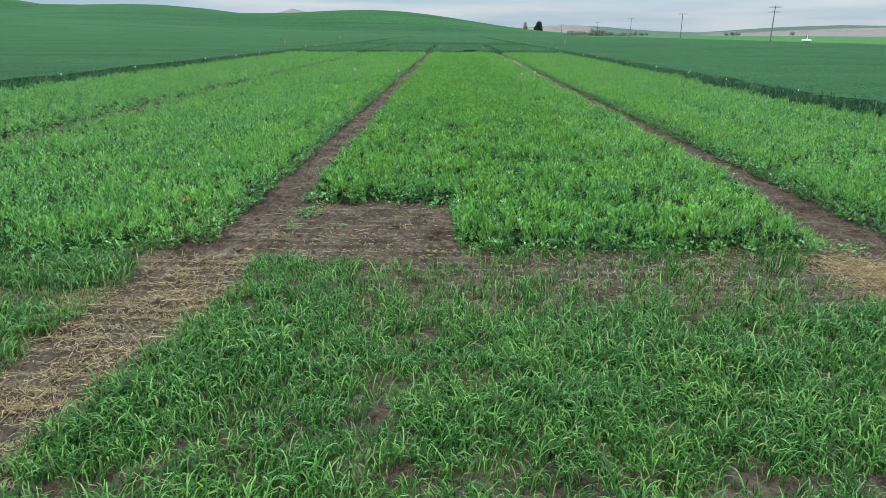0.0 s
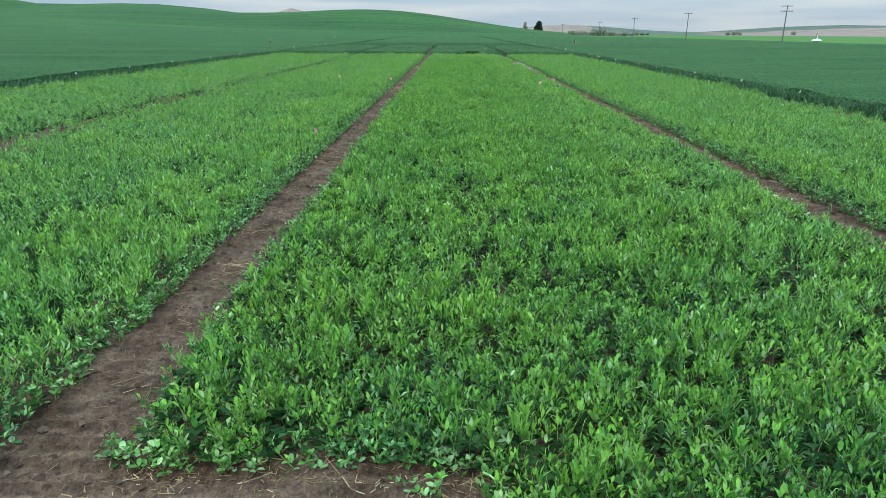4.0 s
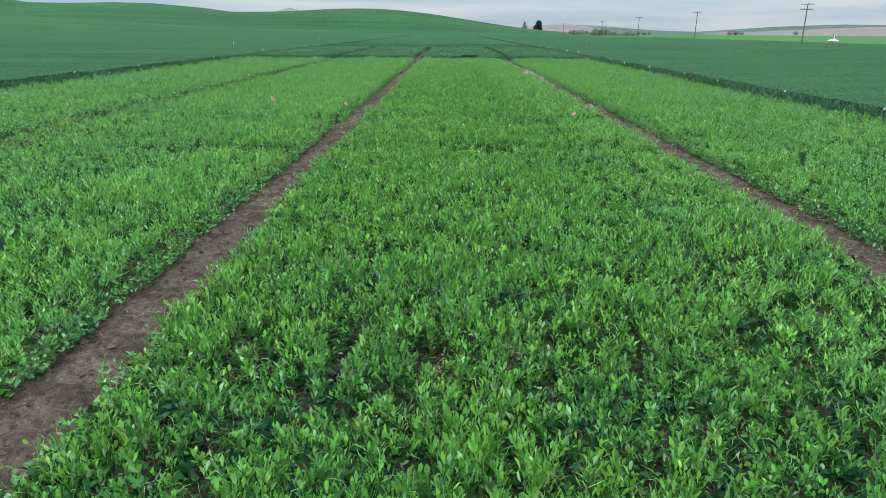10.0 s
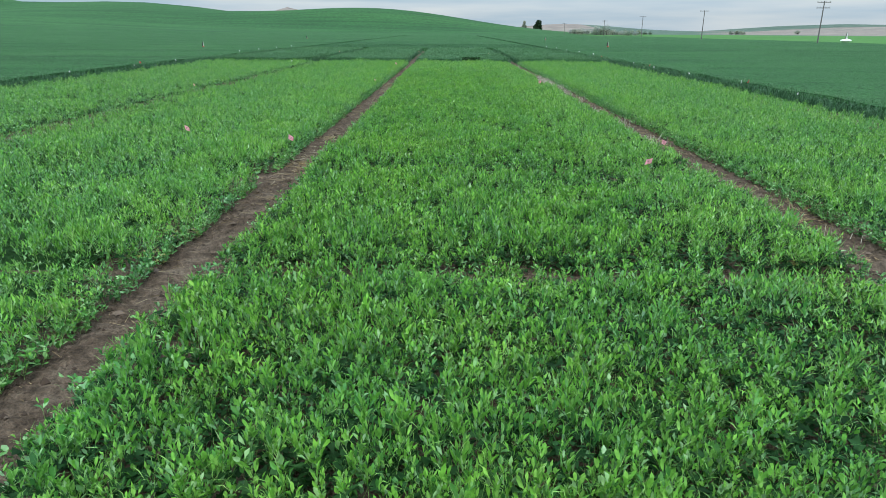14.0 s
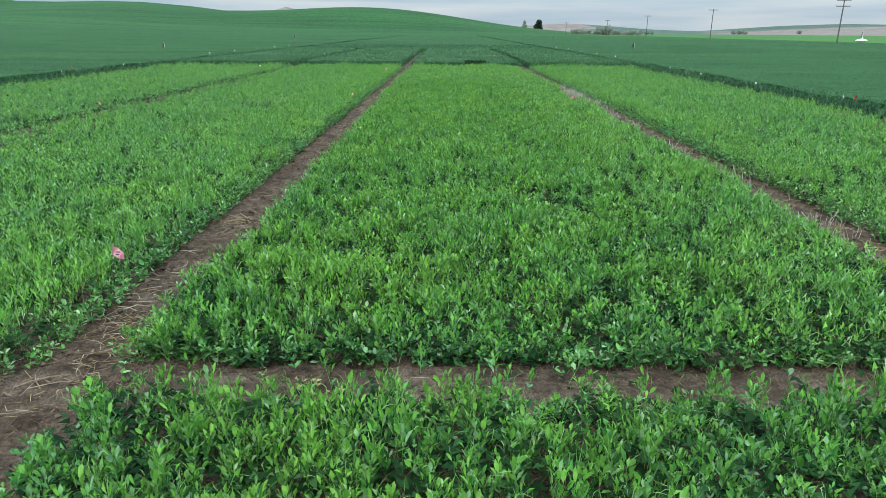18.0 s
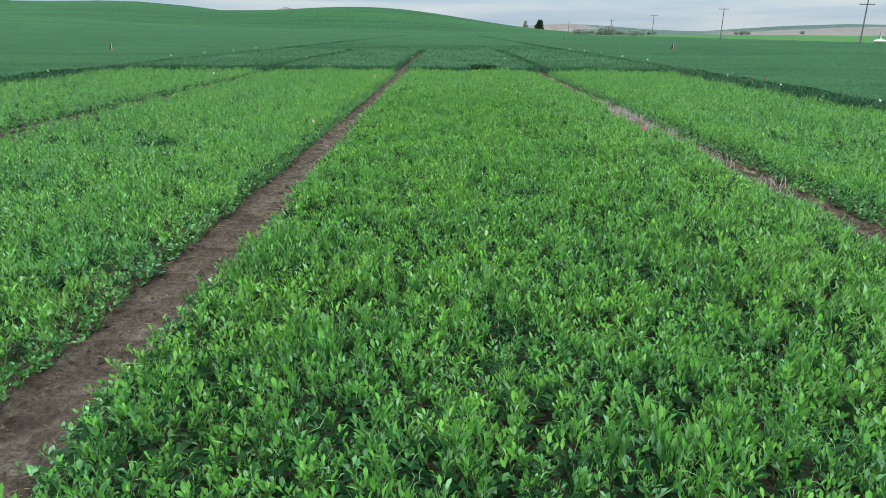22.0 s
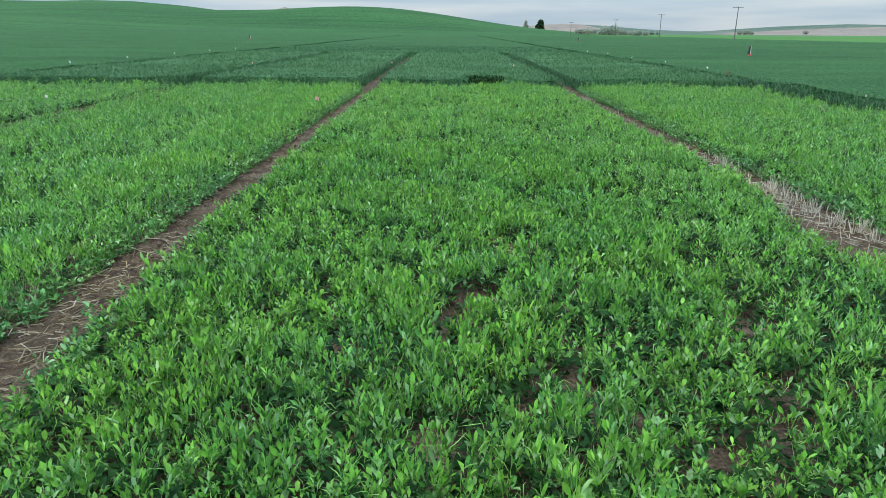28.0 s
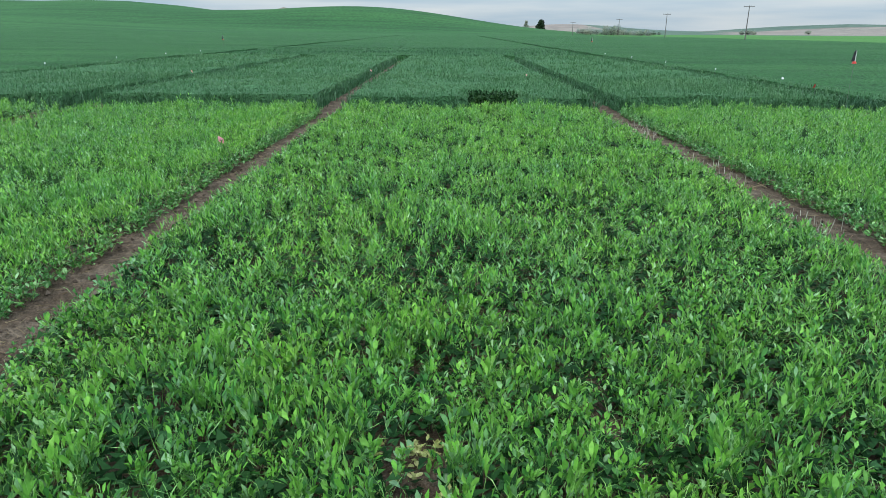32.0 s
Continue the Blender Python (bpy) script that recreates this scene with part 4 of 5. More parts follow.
litter("straw", "thin dry stems on the bare tilled patch", "straw", STRAW_PALE, sx, sy, soil_z(sx, sy) + 0.014, RNG.lognormal(-3.2, 0.5, k), RNG.uniform(0.0025, 0.006, k), RNG.normal(0.06, 0.15, k))
bunch_x, bunch_y, bunch_a = [], [], []
spots = [(-2.5, 34.6, 0.3), (-2.4, 34.2, 0.4), (-2.62, 35.3, 0.5), (-2.35, 33.8, 0.3), (-2.6, 34.4, 0.2), (-2.56, 17.88, 0.5), (-2.15, 17.93, 0.6), (-2.2, 18.0, 0.4), (-2.56, 37.55, 0.5), (-2.56, 37.05, 0.6), (-2.17, 37.31, 0.5), (-2.58, 52.0, 0.3), (-2.5, 51.8, 0.4), (-2.45, 51.0, 0.4), (-2.5, 52.4, 0.2)]
spots += [(RNG.uniform(-2.9, -2.0), RNG.uniform(10, 71), RNG.uniform(0, 3.1)) for _ in range(30)]
spots += [(RNG.uniform(4.3, 5.1), RNG.uniform(9, 71), RNG.uniform(0, 3.1)) for _ in range(60)]
for cx, cy, a in spots:
    k = int(RNG.integers(12, 34))
    bunch_x.append(RNG.normal(cx, 0.12, k))
    bunch_y.append(RNG.normal(cy, 0.12, k))
    bunch_a.append(RNG.normal(a, 0.6, k))
sx, sy, sa = np.concatenate(bunch_x), np.concatenate(bunch_y), np.concatenate(bunch_a)
k = len(sx)
litter("straw", "small bunches of coarse dry straw in the alleys", "straw", STRAW_PALE, sx, sy, soil_z(sx, sy) + RNG.uniform(0.01, 0.04, k), RNG.lognormal(-2.5, 0.45, k), RNG.uniform(0.0024, 0.0052, k), RNG.normal(0.08, 0.18, k), sa)
k = 3600
sx, sy = RNG.normal(4.15, 0.22, k), RNG.normal(6.05, 0.45, k)
litter("straw_pile", "pale heap of dry straw at the alley mouth", "straw", STRAW_PALE, sx, sy, soil_z(sx, sy) + RNG.uniform(0.01, 0.07, k), RNG.uniform(0.03, 0.11, k), RNG.uniform(0.003, 0.006, k), RNG.normal(0.1, 0.35, k))
k = 5600
sx, sy = RNG.uniform(4.0, 5.2, k), RNG.uniform(7, 72, k)
keep = RNG.random(k) < np.clip(value_noise(sx, sy, 1.1, 84) * 1.7 - 0.35, 0.05, 1)
sx, sy = sx[keep], sy[keep]
k = len(sx)
litter("straw", "grey-brown straw on the soil alley", "straw", STRAW, sx, sy, soil_z(sx, sy) + 0.012, RNG.uniform(0.04, 0.22, k), RNG.uniform(0.003, 0.008, k), RNG.normal(0.05, 0.12, k))
crown_y = np.sort(RNG.uniform(50.6, 58.6, 62))
crown_y = crown_y[value_noise(crown_y * 0, crown_y, 0.6, 88) > 0.22]
crown_x = 4.93 + RNG.normal(0, 0.08, len(crown_y))
stems = RNG.integers(5, 15, len(crown_y))
sx, sy = np.repeat(crown_x, stems), np.repeat(crown_y, stems)
k = len(sx)
sa = RNG.uniform(0, 6.28, k)
sx, sy = sx + 0.035 * np.cos(sa) * RNG.random(k), sy + 0.035 * np.sin(sa) * RNG.random(k)
litter("stubble", "pale grey crowns of cut stubble in the alley", "stubble", STUBBLE, sx, sy, soil_z(sx, sy), RNG.uniform(0.06, 0.20, k), RNG.uniform(0.004, 0.008, k), RNG.normal(1.15, 0.22, k), sa)
k = 420
sx, sy = RNG.normal(4.78, 0.13, k), RNG.uniform(50.5, 59.5, k)
litter("straw", "grey stems lying flat between the stubble crowns", "straw", STUBBLE, sx, sy, soil_z(sx, sy) + 0.015, RNG.uniform(0.06, 0.22, k), RNG.uniform(0.004, 0.007, k), RNG.normal(0.06, 0.12, k))
k = 2600
sx, sy = RNG.normal(4.72, 0.17, k), RNG.uniform(30, 70, k)
keep = (RNG.random(k) < np.clip(value_noise(sx * 0, sy, 1.1, 85) * 2.0 - 1.0, 0.01, 1) + 0.15 * ((sy > 52.5) & (sy < 60)))
sx, sy = sx[keep], sy[keep]
k = len(sx)
litter("stubble", "upright grey cut stubble along the alley", "stubble", STUBBLE, sx, sy, soil_z(sx, sy), RNG.uniform(0.07, 0.21, k), RNG.uniform(0.004, 0.008, k), RNG.normal(1.25, 0.28, k))
k = 150
sx, sy = RNG.normal(np.repeat((-9.6, -9.6, -7.75), 50), 0.3), RNG.normal(np.repeat((32.6, 28.2, 23.0), 50), 0.25)
litter("straw", "dry tan straw on a bare spot between plots", "straw", STRAW_PALE, sx, sy, soil_z(sx, sy) + RNG.uniform(0.05, 0.25, k), RNG.uniform(0.06, 0.2, k), RNG.uniform(0.004, 0.009, k), RNG.normal(0.3, 0.4, k))
k = 3500
sx = np.concatenate([RNG.uniform(-3.1, -1.8, k), RNG.uniform(3.9, 5.4, k // 2), RNG.uniform(-3.4, 3.8, k // 2)])
sy = np.concatenate([RNG.uniform(1.5, 72, k), RNG.uniform(6, 72, k // 2), RNG.uniform(5.2, 9.2, k // 2)])
k = len(sx)
litter("chaff", "short bits of chaff and dead leaf on the soil", "chaff", STRAW, sx, sy, soil_z(sx, sy) + 0.008, RNG.lognormal(-3.6, 0.5, k), RNG.uniform(0.002, 0.006, k), RNG.normal(0.1, 0.3, k))
k = 420
sx, sy = RNG.normal(2.4, 0.8, k), RNG.normal(6.2, 0.35, k)
litter("stubble", "bleached standing stems among sparse grass", "stubble", STUBBLE, sx, sy, soil_z(sx, sy), RNG.uniform(0.04, 0.11, k), RNG.uniform(0.003, 0.005, k), RNG.normal(0.5, 0.5, k))


def bent_straw(label, x, y, length, width, material=STRAW_GREY):
    """Dead stems lying on the soil, each with a bend or two."""
    k = len(x)
    a = RNG.uniform(0, 6.28, k)
    parts = []
    z = soil_z(x, y) + 0.022
    for j in range(3):
        tilt = RNG.normal(0.10 - 0.08 * j, 0.14, k)
        parts.append((x, y, z, tilt, a))
        x, y = x + np.cos(a) * np.cos(tilt) * length / 3, y + np.sin(a) * np.cos(tilt) * length / 3
        z = z + np.sin(tilt) * length / 3
        a = a + RNG.normal(0, 0.55, k)
    x, y, z, tilt, a = (np.concatenate(c) for c in zip(*parts))
    return litter("straw", label, "straw", material, x, y, z, np.tile(length / 3, 3), np.tile(width, 3), tilt, a)


k = 900
sx, sy = RNG.uniform(-2.5, 0.2, k), RNG.uniform(6.5, 9.1, k)
keep = RNG.random(k) < np.clip(0.26 + 0.2 * sx, 0.10, 0.4) + 0.9 * np.clip(value_noise(sx, sy, 0.3, 91) - 0.55, 0, 1)
sx, sy = sx[keep], sy[keep]
bent_straw("bent dead stems lying on the tilled patch", sx, sy, np.clip(RNG.lognormal(-2.1, 0.45, len(sx)), 0.05, 0.34), RNG.uniform(0.004, 0.0075, len(sx)))
k = 850
sx, sy = RNG.uniform(-0.6, 4.2, k), RNG.uniform(5.2, 6.9, k)
keep = RNG.random(k) < np.clip(value_noise(sx, sy, 0.35, 92) * 1.6 - 0.35 + 0.12 * sx, 0.08, 1)
sx, sy = sx[keep], sy[keep]
bent_straw("bent dead stems among the sparse headland grass", sx, sy, np.clip(RNG.lognormal(-2.2, 0.45, len(sx)), 0.05, 0.30), RNG.uniform(0.0035, 0.006, len(sx)))
k = 3400
sx, sy = RNG.uniform(-3.6, -1.9, k), RNG.uniform(1.2, 6.6, k)
keep = (RNG.random(k) < np.clip(value_noise(sx, sy, 0.22, 93) * 2.2 - 0.7, 0.05, 1)) & (sx < -2.15 + 0.16 * (sy - 4.2))
sx, sy = sx[keep], sy[keep]
bent_straw("golden tussocks of dead bent stems in the headland alley", sx, sy, np.clip(RNG.lognormal(-2.2, 0.4, len(sx)), 0.05, 0.25), RNG.uniform(0.0035, 0.0065, len(sx)), STRAW_PALE)
bent_straw("tan dead stems on the bare plot border beside the wheat", RNG.uniform(10.8, 11.65, 1100), RNG.uniform(20.8, 30.5, 1100), RNG.uniform(0.08, 0.26, 1100), RNG.uniform(0.004, 0.008, 1100), STRAW_PALE)
for cy, spread, k in ((34.5, 0.7, 130), (52.3, 1.3, 240)):
    bent_straw("coarse bent straw across the alley", RNG.normal(-2.50, 0.17, k), RNG.normal(cy, spread, k), RNG.uniform(0.12, 0.34, k), RNG.uniform(0.005, 0.009, k))

k = 5200
sx = np.concatenate([RNG.uniform(-2.95, -1.95, k), RNG.uniform(3.95, 5.35, k // 2), RNG.uniform(-3.6, 3.8, 1500)])
sy = np.concatenate([RNG.uniform(1.5, 66, k), RNG.uniform(6, 72, k // 2), RNG.uniform(5.2, 9.4, 1500)])
octa = np.array([[1, 0, 0], [0, 1, 0], [-1, 0, 0], [0, -1, 0], [0, 0, 0.8], [0, 0, -0.5]])
of = np.array([[0, 1, 4], [1, 2, 4], [2, 3, 4], [3, 0, 4], [1, 0, 5], [2, 1, 5], [3, 2, 5], [0, 3, 5]])
k = len(sx)
size = np.minimum(RNG.lognormal(-4.35, 0.55, k), 0.045)
V = (octa[None] * RNG.uniform(0.6, 1.4, (k, 6, 3)) * size[:, None, None] + np.stack([sx, sy, soil_z(sx, sy) + size * 0.2], 1)[:, None]).reshape(-1, 3)
clods = new("soil_clods", tri_mesh("soil_clods", V, (of[None] + (np.arange(k) * 6)[:, None, None]).reshape(-1, 3), [CLOD]))
tagged(clods, "crumbly brown clods strewn over the alleys", "soil clods", kind="stuff")

# dark leaves added in a notch of the wheat front, for its deep shade
k = 1700
wx, wy = RNG.uniform(1.15, 2.45, k), RNG.uniform(Y_END + 0.25, Y_END + 1.9, k)
wa, we = RNG.uniform(0, 6.28, k), RNG.normal(0.6, 0.4, k)
wd = np.stack([np.cos(wa) * np.cos(we), np.sin(wa) * np.cos(we), np.sin(we)], 1)
ws = np.stack([-np.sin(wa), np.cos(wa), RNG.normal(0, 0.25, k)], 1)
wp = np.stack([wx, wy, RNG.uniform(0.05, 0.46, k)], 1)
wl, ww = RNG.uniform(0.08, 0.14, (k, 1)), RNG.uniform(0.04, 0.07, (k, 1))
V = np.stack([wp, wp + wd * wl * 0.4 + ws * ww / 2, wp + wd * wl, wp + wd * wl * 0.4 - ws * ww / 2], 1).reshape(-1, 3)
F = (np.array([[0, 1, 2], [0, 2, 3]])[None] + (np.arange(k) * 4)[:, None, None]).reshape(-1, 3)
tagged(new("notch_leaves", tri_mesh("notch_leaves", V, F, [NOTCH_SHADE])), "low dark leaves standing for the shade in a wheat gap", "weeds", kind="stuff")

# ---------------------------------------------------------------- marker flags


def rod(bm, p, q, r0, r1=None, sides=6):
    p, q = Vector(p), Vector(q)
    turn = (q - p).to_track_quat("Z", "Y").to_matrix().to_4x4()
    m = Matrix.Translation((p + q) / 2) @ turn
    bmesh.ops.create_cone(bm, cap_ends=True, segments=sides, radius1=r0, radius2=r0 if r1 is None else r1, depth=(q - p).length, matrix=m)
    return bm


def box(bm, c, s, turn=None):
    m = Matrix.Translation(c) @ (turn or Matrix.Identity(4)) @ Matrix.Diagonal((*s, 1))
    bmesh.ops.create_cube(bm, size=1.0, matrix=m)
    return bm


def marker_flag(material, colour, top, hang, w, h, ink):
    """A wire pin with a small plastic sheet that hangs crumpled from its upper end."""
    base = new("marker_flag")
    part("wire", rod(bmesh.new(), (0, 0, 0), (0.012, 0, top), 0.0016, sides=5), WIRE, base)
    bm = bmesh.new()
    nu, nv = 7, 5
    rows = []
    for j in range(nv):
        row = []
        for i in range(nu):
            u, v = i / (nu - 1), j / (nv - 1)
            x = u * w * (1 - 0.35 * hang)
            z = top - v * h - hang * u * h * 0.75
            y = 0.018 * math.sin(u * 5.0 + v * 2.2) * (0.4 + u)
            row.append(bm.verts.new((0.012 + x, y, z)))
        rows.append(row)
    faces = []
    for j in range(nv - 1):
        for i in range(nu - 1):
            faces.append(bm.faces.new((rows[j][i], rows[j + 1][i], rows[j + 1][i + 1], rows[j][i + 1])))
    bmesh.ops.solidify(bm, geom=faces, thickness=0.0012)
    sheet = part("flag", bm, material, base, colour + " plastic flag")
    if ink:
        bm = bmesh.new()
        for k in range(2):
            box(bm, (0.012 + w * 0.36, -0.012, top - h * (0.42 + 0.26 * k) - hang * h * 0.25), (w * 0.30, 0.003, h * 0.09))
        part("writing_bars", bm, INK, sheet)
    return base


PROTO = {}
for key, mat, colour, top, hang, w, h, ink in (
        ("pink", FLAG_PINK, "pink", 0.47, 0.8, 0.13, 0.085, True), ("orange", FLAG_ORANGE, "salmon", 0.45, 1.2, 0.09, 0.065, False),
        ("white", FLAG_WHITE, "white", 0.66, 0.8, 0.09, 0.07, False), ("red", FLAG_RED, "red", 0.62, 0.9, 0.11, 0.08, False)):
    PROTO[key] = tagged(marker_flag(mat, colour, top, hang, w, h, ink), colour + " plastic marker flag on a thin wire pin", "flag", group="plot marker flags")
used = set()


def put_flag(key, x, y, yaw, s=1.0, dz=0.0):
    z = float(land(x, y)) + dz
    m = pose(x, y, z, RNG.normal(0, 4), RNG.normal(0, 4), yaw)
    if key not in used:
        used.add(key)
        PROTO[key].matrix_basis = m @ Matrix.Diagonal((s, s, s, 1))
        return PROTO[key]
    ob = copy_thing(PROTO[key], m)
    ob.scale = (s, s, s)
    return ob


for key, x, y, yaw in (
        ("pink", -3.01, 19.27, 80), ("pink", -2.95, 35.2, 20), ("pink", -5.3, 36.3, 10), ("pink", 3.34, 33.0, 150), ("pink", 4.1, 34.9, 30),
        ("orange", -2.98, 50.8, 60), ("pink", 3.86, 49.9, 200), ("pink", -3.2, 65.0, 15), ("orange", 9.6, 28.9, 60), ("orange", -10.59, 34.56, 100), ("orange", -9.3, 47.6, 30), ("white", -9.2, 63.0, 70),
        ("orange", -9.0, 79.5, 20), ("orange", 3.3, 78.5, 40), ("orange", -2.4, 80.5, 40)):
    put_flag(key, x, y, yaw, 1.0, 0.25 if y > 72 else 0.0)
for i, y in enumerate((17.5, 23.0, 28.4, 33.6, 39.0, 44.2, 49.6, 54.9, 60.4, 65.6)):
    put_flag("white", X_RIGHT + 0.25 + 0.2 * math.sin(i * 2.3), y, i * 47, 0.85)
for i, y in enumerate((29.0, 35.4, 41.2, 47.1, 53.0, 59.2, 65.5)):
    put_flag("white", X_LEFT - 0.25 + 0.2 * math.sin(i * 1.7), y, i * 61, 0.85)
for x, y in ((X_RIGHT + 0.5, 49.0), (X_RIGHT + 0.4, 62.0), (X_RIGHT + 0.6, 75.2), (X_LEFT - 0.6, 61.0)):
    put_flag("red", x, y, x * 40 % 360)
for i, y in enumerate((76.5, 82.0, 88.5, 95.0, 101.0)):
    put_flag("white", X_RIGHT + 0.1, y, i * 50, 1.0, 0.1)
    put_flag("white", X_LEFT - 0.1, y + 1.5, i * 70, 1.0, 0.1)

# ---------------------------------------------------------------- tall corner markers


def corner_marker(x, y, yaw, view_drop=0.0):
    base = new("corner_marker")
    part("post", rod(bmesh.new(), (0, 0, 0), (0, 0, 1.33), 0.004, sides=8), WOOD_POLE, base)
    bm = bmesh.new()
    bmesh.ops.create_cone(bm, cap_ends=True, segments=14, radius1=0.06, radius2=0.04, depth=0.06, matrix=Matrix.Translation((0, 0, 1.33)))
    part("collar", bm, FLAG_RED, base, "faded red plastic collar")
    for name, sgn, mat, lab in (("panel", -1, INK, "black tapered panel"), ("panel", 1, FLAG_WHITE, "white tapered panel")):
        bm = bmesh.new()
        v = [(sgn * 0.004, -0.012, 1.36), ((0.022 if sgn > 0 else -0.10), -0.012, 1.36), ((0.014 if sgn > 0 else -0.05), -0.012, 1.62), (sgn * 0.004, -0.012, 1.66)]
        ring = [[bm.verts.new((a, b + d, c)) for a, b, c in v] for d in (0, 0.024)]
        bm.faces.new(ring[0])
        bm.faces.new(list(reversed(ring[1])))
        for i in range(4):
            j = (i + 1) % 4
            bm.faces.new((ring[0][j], ring[0][i], ring[1][i], ring[1][j]))
        bmesh.ops.recalc_face_normals(bm, faces=bm.faces)
        part(name, bm, mat, base, lab)
    base.matrix_basis = pose(x, y, float(land(x, y)) - view_drop, 0, 0, yaw)
    return tagged(base, "black and white survey marker with red collar on a post", "survey marker", group="corner markers")


# The second one stands 0.17 m lower to fit the camera's view.
for x, y, yaw, view_drop in ((11.85, 73.4, 10, 0.0), (-17.9, 73.0, -12, 0.17), (-18.3, 112, 8, 0.0), (12.6, 112, -6, 0.0)):
    corner_marker(x, y, yaw, view_drop)

# ---------------------------------------------------------------- power line


def utility_pole(x, y, h, arms, yaw):
    base = new("utility_pole")
    part("shaft", rod(bmesh.new(), (0, 0, -0.5), (0, 0, h), 0.14, 0.09, 10), WOOD_POLE, base)
    for k in range(arms):
        z = h - 0.25 - 1.05 * k
        arm = part("crossarm", box(bmesh.new(), (0, 0.16, z), (2.5, 0.11, 0.13)), WOOD_POLE, base)
        for xx in (-1.15, -0.45, 0.45, 1.15):
            bm = rod(bmesh.new(), (xx, 0.16, z + 0.06), (xx, 0.16, z + 0.16), 0.02, sides=6)
            bmesh.ops.create_uvsphere(bm, u_segments=8, v_segments=6, radius=0.07, matrix=Matrix.Translation((xx, 0.16, z + 0.2)))
            part("insulator", bm, INSULATOR, arm)
    base.matrix_basis = pose(x, y, float(land(x, y)), 0, 0, yaw)
    return tagged(base, "weathered wooden power pole with crossarms at the field edge", "utility pole", group="power line poles")


for x, y, h, arms in ((73.5, 160.5, 8.3, 2), (74.1, 225.7, 8.4, 1), (73.2, 286.2, 8.0, 1), (71.4, 342.6, 7.2, 1), (63.8, 406.7, 6.7, 1)):
    utility_pole(x, y, h, arms, -8)

# ---------------------------------------------------------------- white tank with a frame, out in the young crop
tank = new("water_tank")
bm = bmesh.new()
bmesh.ops.create_uvsphere(bm, u_segments=20, v_segments=10, radius=1.0, matrix=Matrix.Translation((0, 0, 0.45)) @ Matrix.Diagonal((1.7, 0.9, 0.40, 1)))
part("body", bm, WHITE_PAINT, tank, "low rounded white tank")
part("post", rod(bmesh.new(), (-0.35, 0, 0.5), (-0.1, 0, 2.6), 0.09), WOOD_POLE, tank)
part("post", rod(bmesh.new(), (0.25, 0, 0.5), (-0.05, 0, 2.6), 0.09), WHITE_PAINT, tank)
part("lid", rod(bmesh.new(), (0, 0, 0.95), (0, 0, 1.1), 0.35, 0.3, 12), WHITE_PAINT, tank)
tank.matrix_basis = pose(104, 204, float(land(104, 204)), 0, 0, 15)
tagged(tank, "low white tank with a small upright frame in young crop", "tank")

# ---------------------------------------------------------------- trees and shrubs


def leaf_cloud(rng, lumps, leaves, size):
    """Many small leaf clumps over a set of uneven lumps."""
    pts = []
    for cx, cy, cz, r in lumps:
        k = int(leaves * r * r / sum(l[3] ** 2 for l in lumps)) + 1
        d = unit(rng.normal(size=(k, 3)))
        pts.append(np.array([cx, cy, cz]) + d * r * rng.uniform(0.45, 1.08, (k, 1)) ** 0.6)
    P = np.concatenate(pts)
    k = len(P)
    a = unit(rng.normal(size=(k, 3)))
    b = unit(np.cross(a, rng.normal(size=(k, 3))))
    s = size * rng.uniform(0.6, 1.4, (k, 1))
    V = np.stack([P - a * s, P + b * s * 0.6, P + a * s, P - b * s * 0.6], 1).reshape(-1, 3)
    F = (np.array([[0, 1, 2], [0, 2, 3]])[None] + (np.arange(k) * 4)[:, None, None]).reshape(-1, 3)
    return V, F


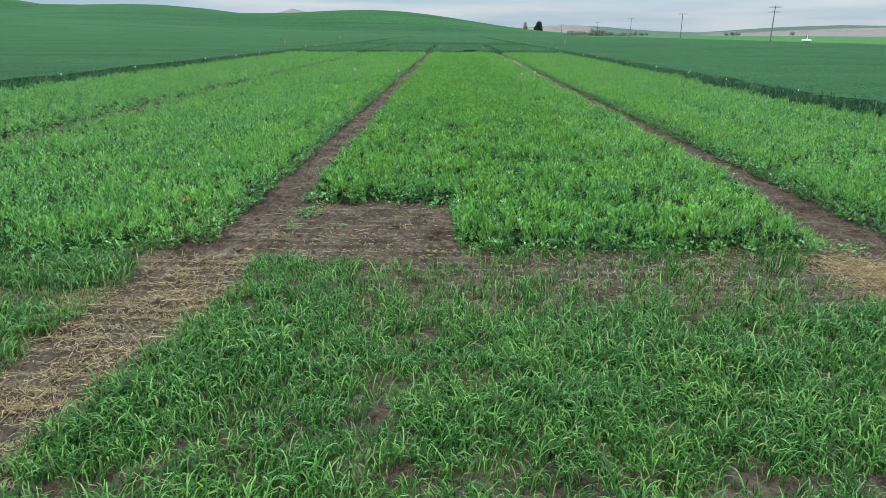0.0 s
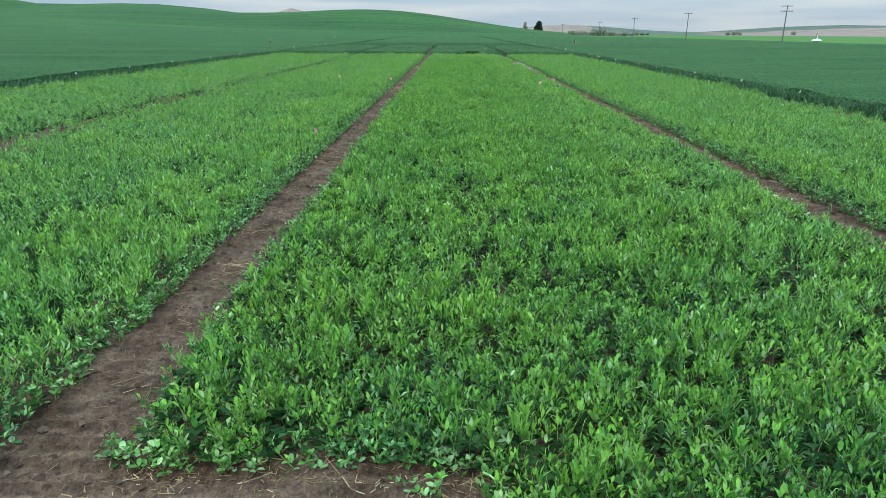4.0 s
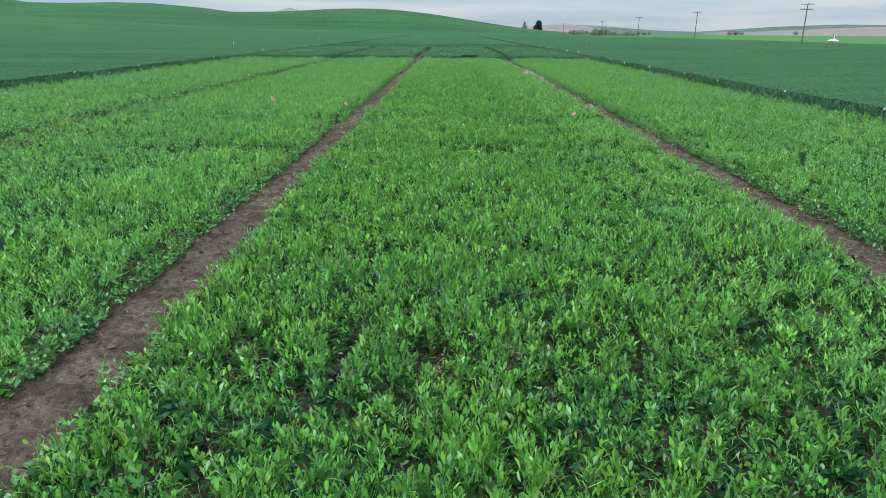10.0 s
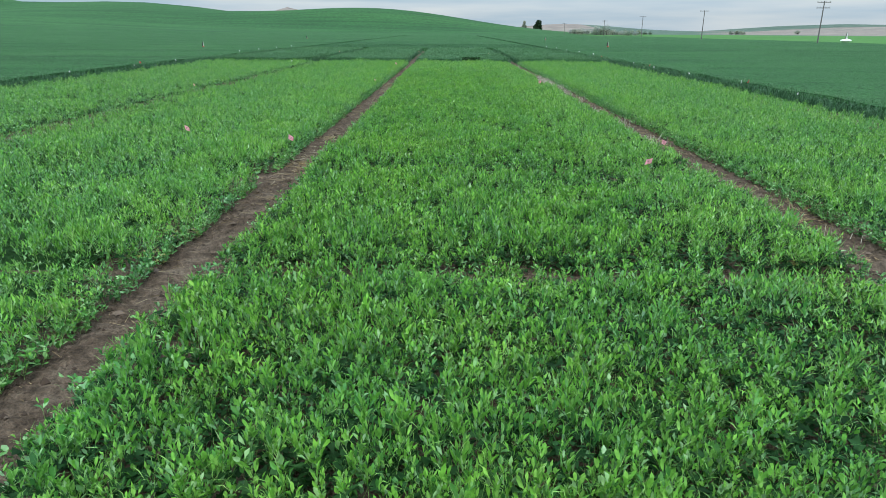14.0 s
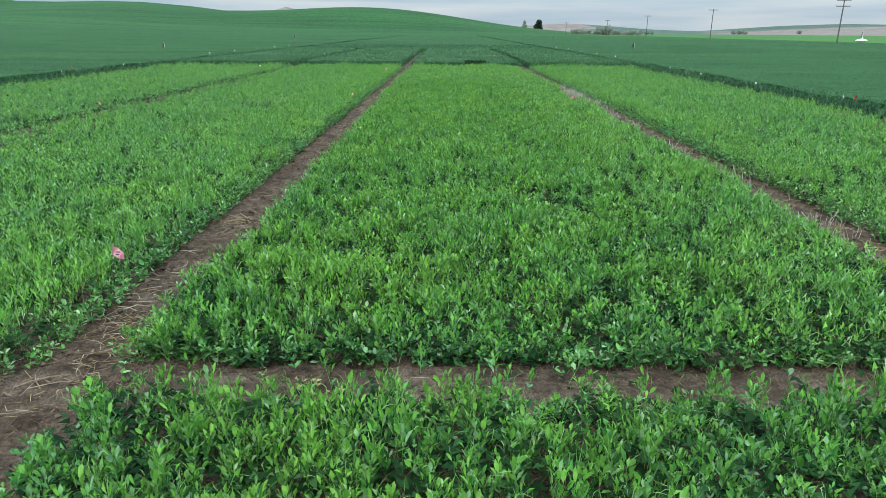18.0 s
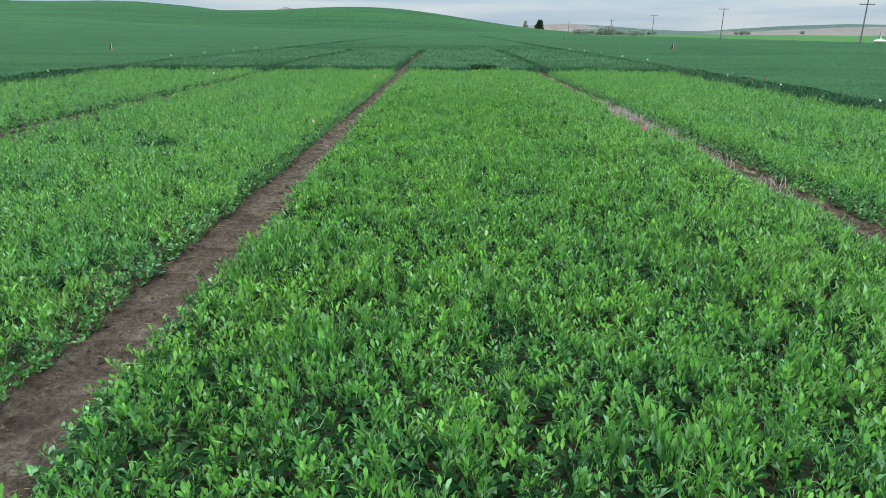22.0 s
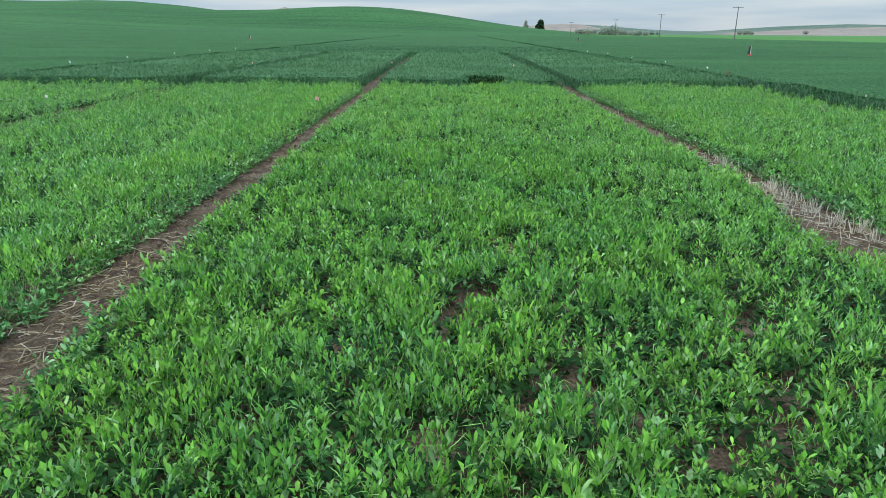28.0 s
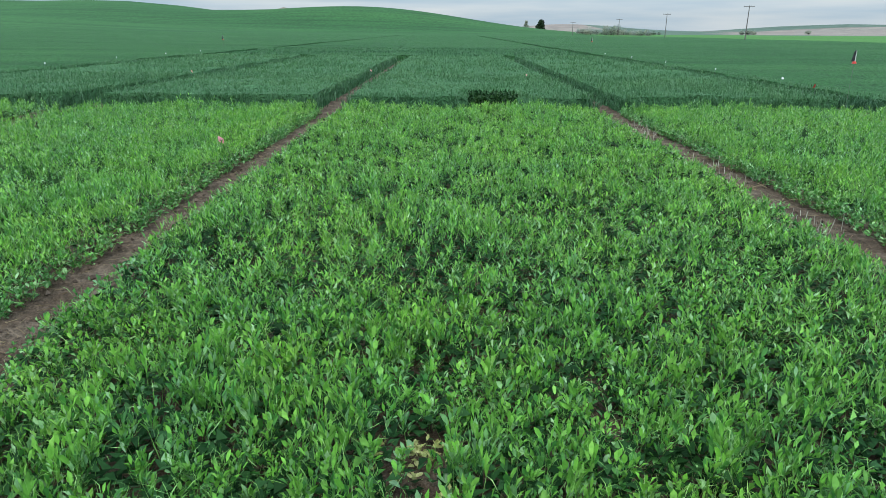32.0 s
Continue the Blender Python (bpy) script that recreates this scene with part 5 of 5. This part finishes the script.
def tree(name, label, category, x, y, h, w, material, seed, trunk=0.22, leaves=1500, group="", fine=0.055):
    rng = np.random.default_rng(seed)
    base = new(name)
    bm = rod(bmesh.new(), (0, 0, -0.3), (0, 0, h * 0.6), w * 0.06, w * 0.025, 8)
    for i in range(5):
        a = i * 1.3 + rng.uniform(0, 0.6)
        rod(bm, (0, 0, h * (0.2 + 0.06 * i)), (math.cos(a) * w * 0.3, math.sin(a) * w * 0.3, h * (0.45 + 0.07 * i)), w * 0.03, w * 0.012, 6)
    part("trunk", bm, BARK, base)
    lumps = []
    for i in range(11):
        a, u = rng.uniform(0, 6.28), rng.uniform(0, 1)
        z = h * (trunk + (0.95 - trunk) * u)
        rr = w * 0.5 * math.sqrt(max(0.08, 1 - (2 * u - 0.9) ** 2)) * 0.6
        lumps.append((math.cos(a) * rr * rng.uniform(0.2, 1), math.sin(a) * rr * rng.uniform(0.2, 1), z, w * rng.uniform(0.15, 0.29)))
    V, F = leaf_cloud(rng, lumps, leaves, fine * w)
    crown = new("crown", tri_mesh("crown", V, F, [material]))
    crown.parent = base
    base.matrix_basis = pose(x, y, float(land(x, y)), 0, 0, 0)
    return tagged(base, label, category, group=group)


tree("tree", "lone dark round tree on the shoulder of the hill", "tree", 86.6, 700, 10.6, 10.5, TREE_DARK, 3, leaves=3200)
tree("tree", "pointed tree beside the hill, hazed to pale grey-green", "tree", 73.4, 700, 11.5, 5.6, TREE_HAZED, 4, leaves=1800)
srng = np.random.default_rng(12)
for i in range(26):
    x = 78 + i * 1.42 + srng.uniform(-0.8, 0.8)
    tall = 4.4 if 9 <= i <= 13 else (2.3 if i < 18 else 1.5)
    tree("shrub", "hedge shrub beyond the power line, hazed to grey-green", "shrub", x, 452 + srng.uniform(-14, 14), tall * srng.uniform(0.85, 1.15), srng.uniform(4.5, 7), TREE_HAZED if srng.random() < 0.6 else HEDGE_HAZED, 30 + i, trunk=0.03, leaves=620, group="hedge shrubs", fine=0.036)
for i in range(9):
    tree("shrub", "low green shrub far across the fields", "shrub", 150 + i * 3.4 + srng.uniform(-2, 2), 640 + srng.uniform(-15, 15), srng.uniform(1.8, 2.6), srng.uniform(5, 9), HEDGE_HAZED, 60 + i, trunk=0.05, leaves=300, group="far shrubs")
for i, (x, y) in enumerate(((300, 760), (310, 770), (318, 775), (445, 910))):
    tree("shrub", "small dark shrub on the fallow slope", "shrub", x, y, 3.0, 10.0, HEDGE_HAZED, 80 + i, trunk=0.05, leaves=200, group="far shrubs")
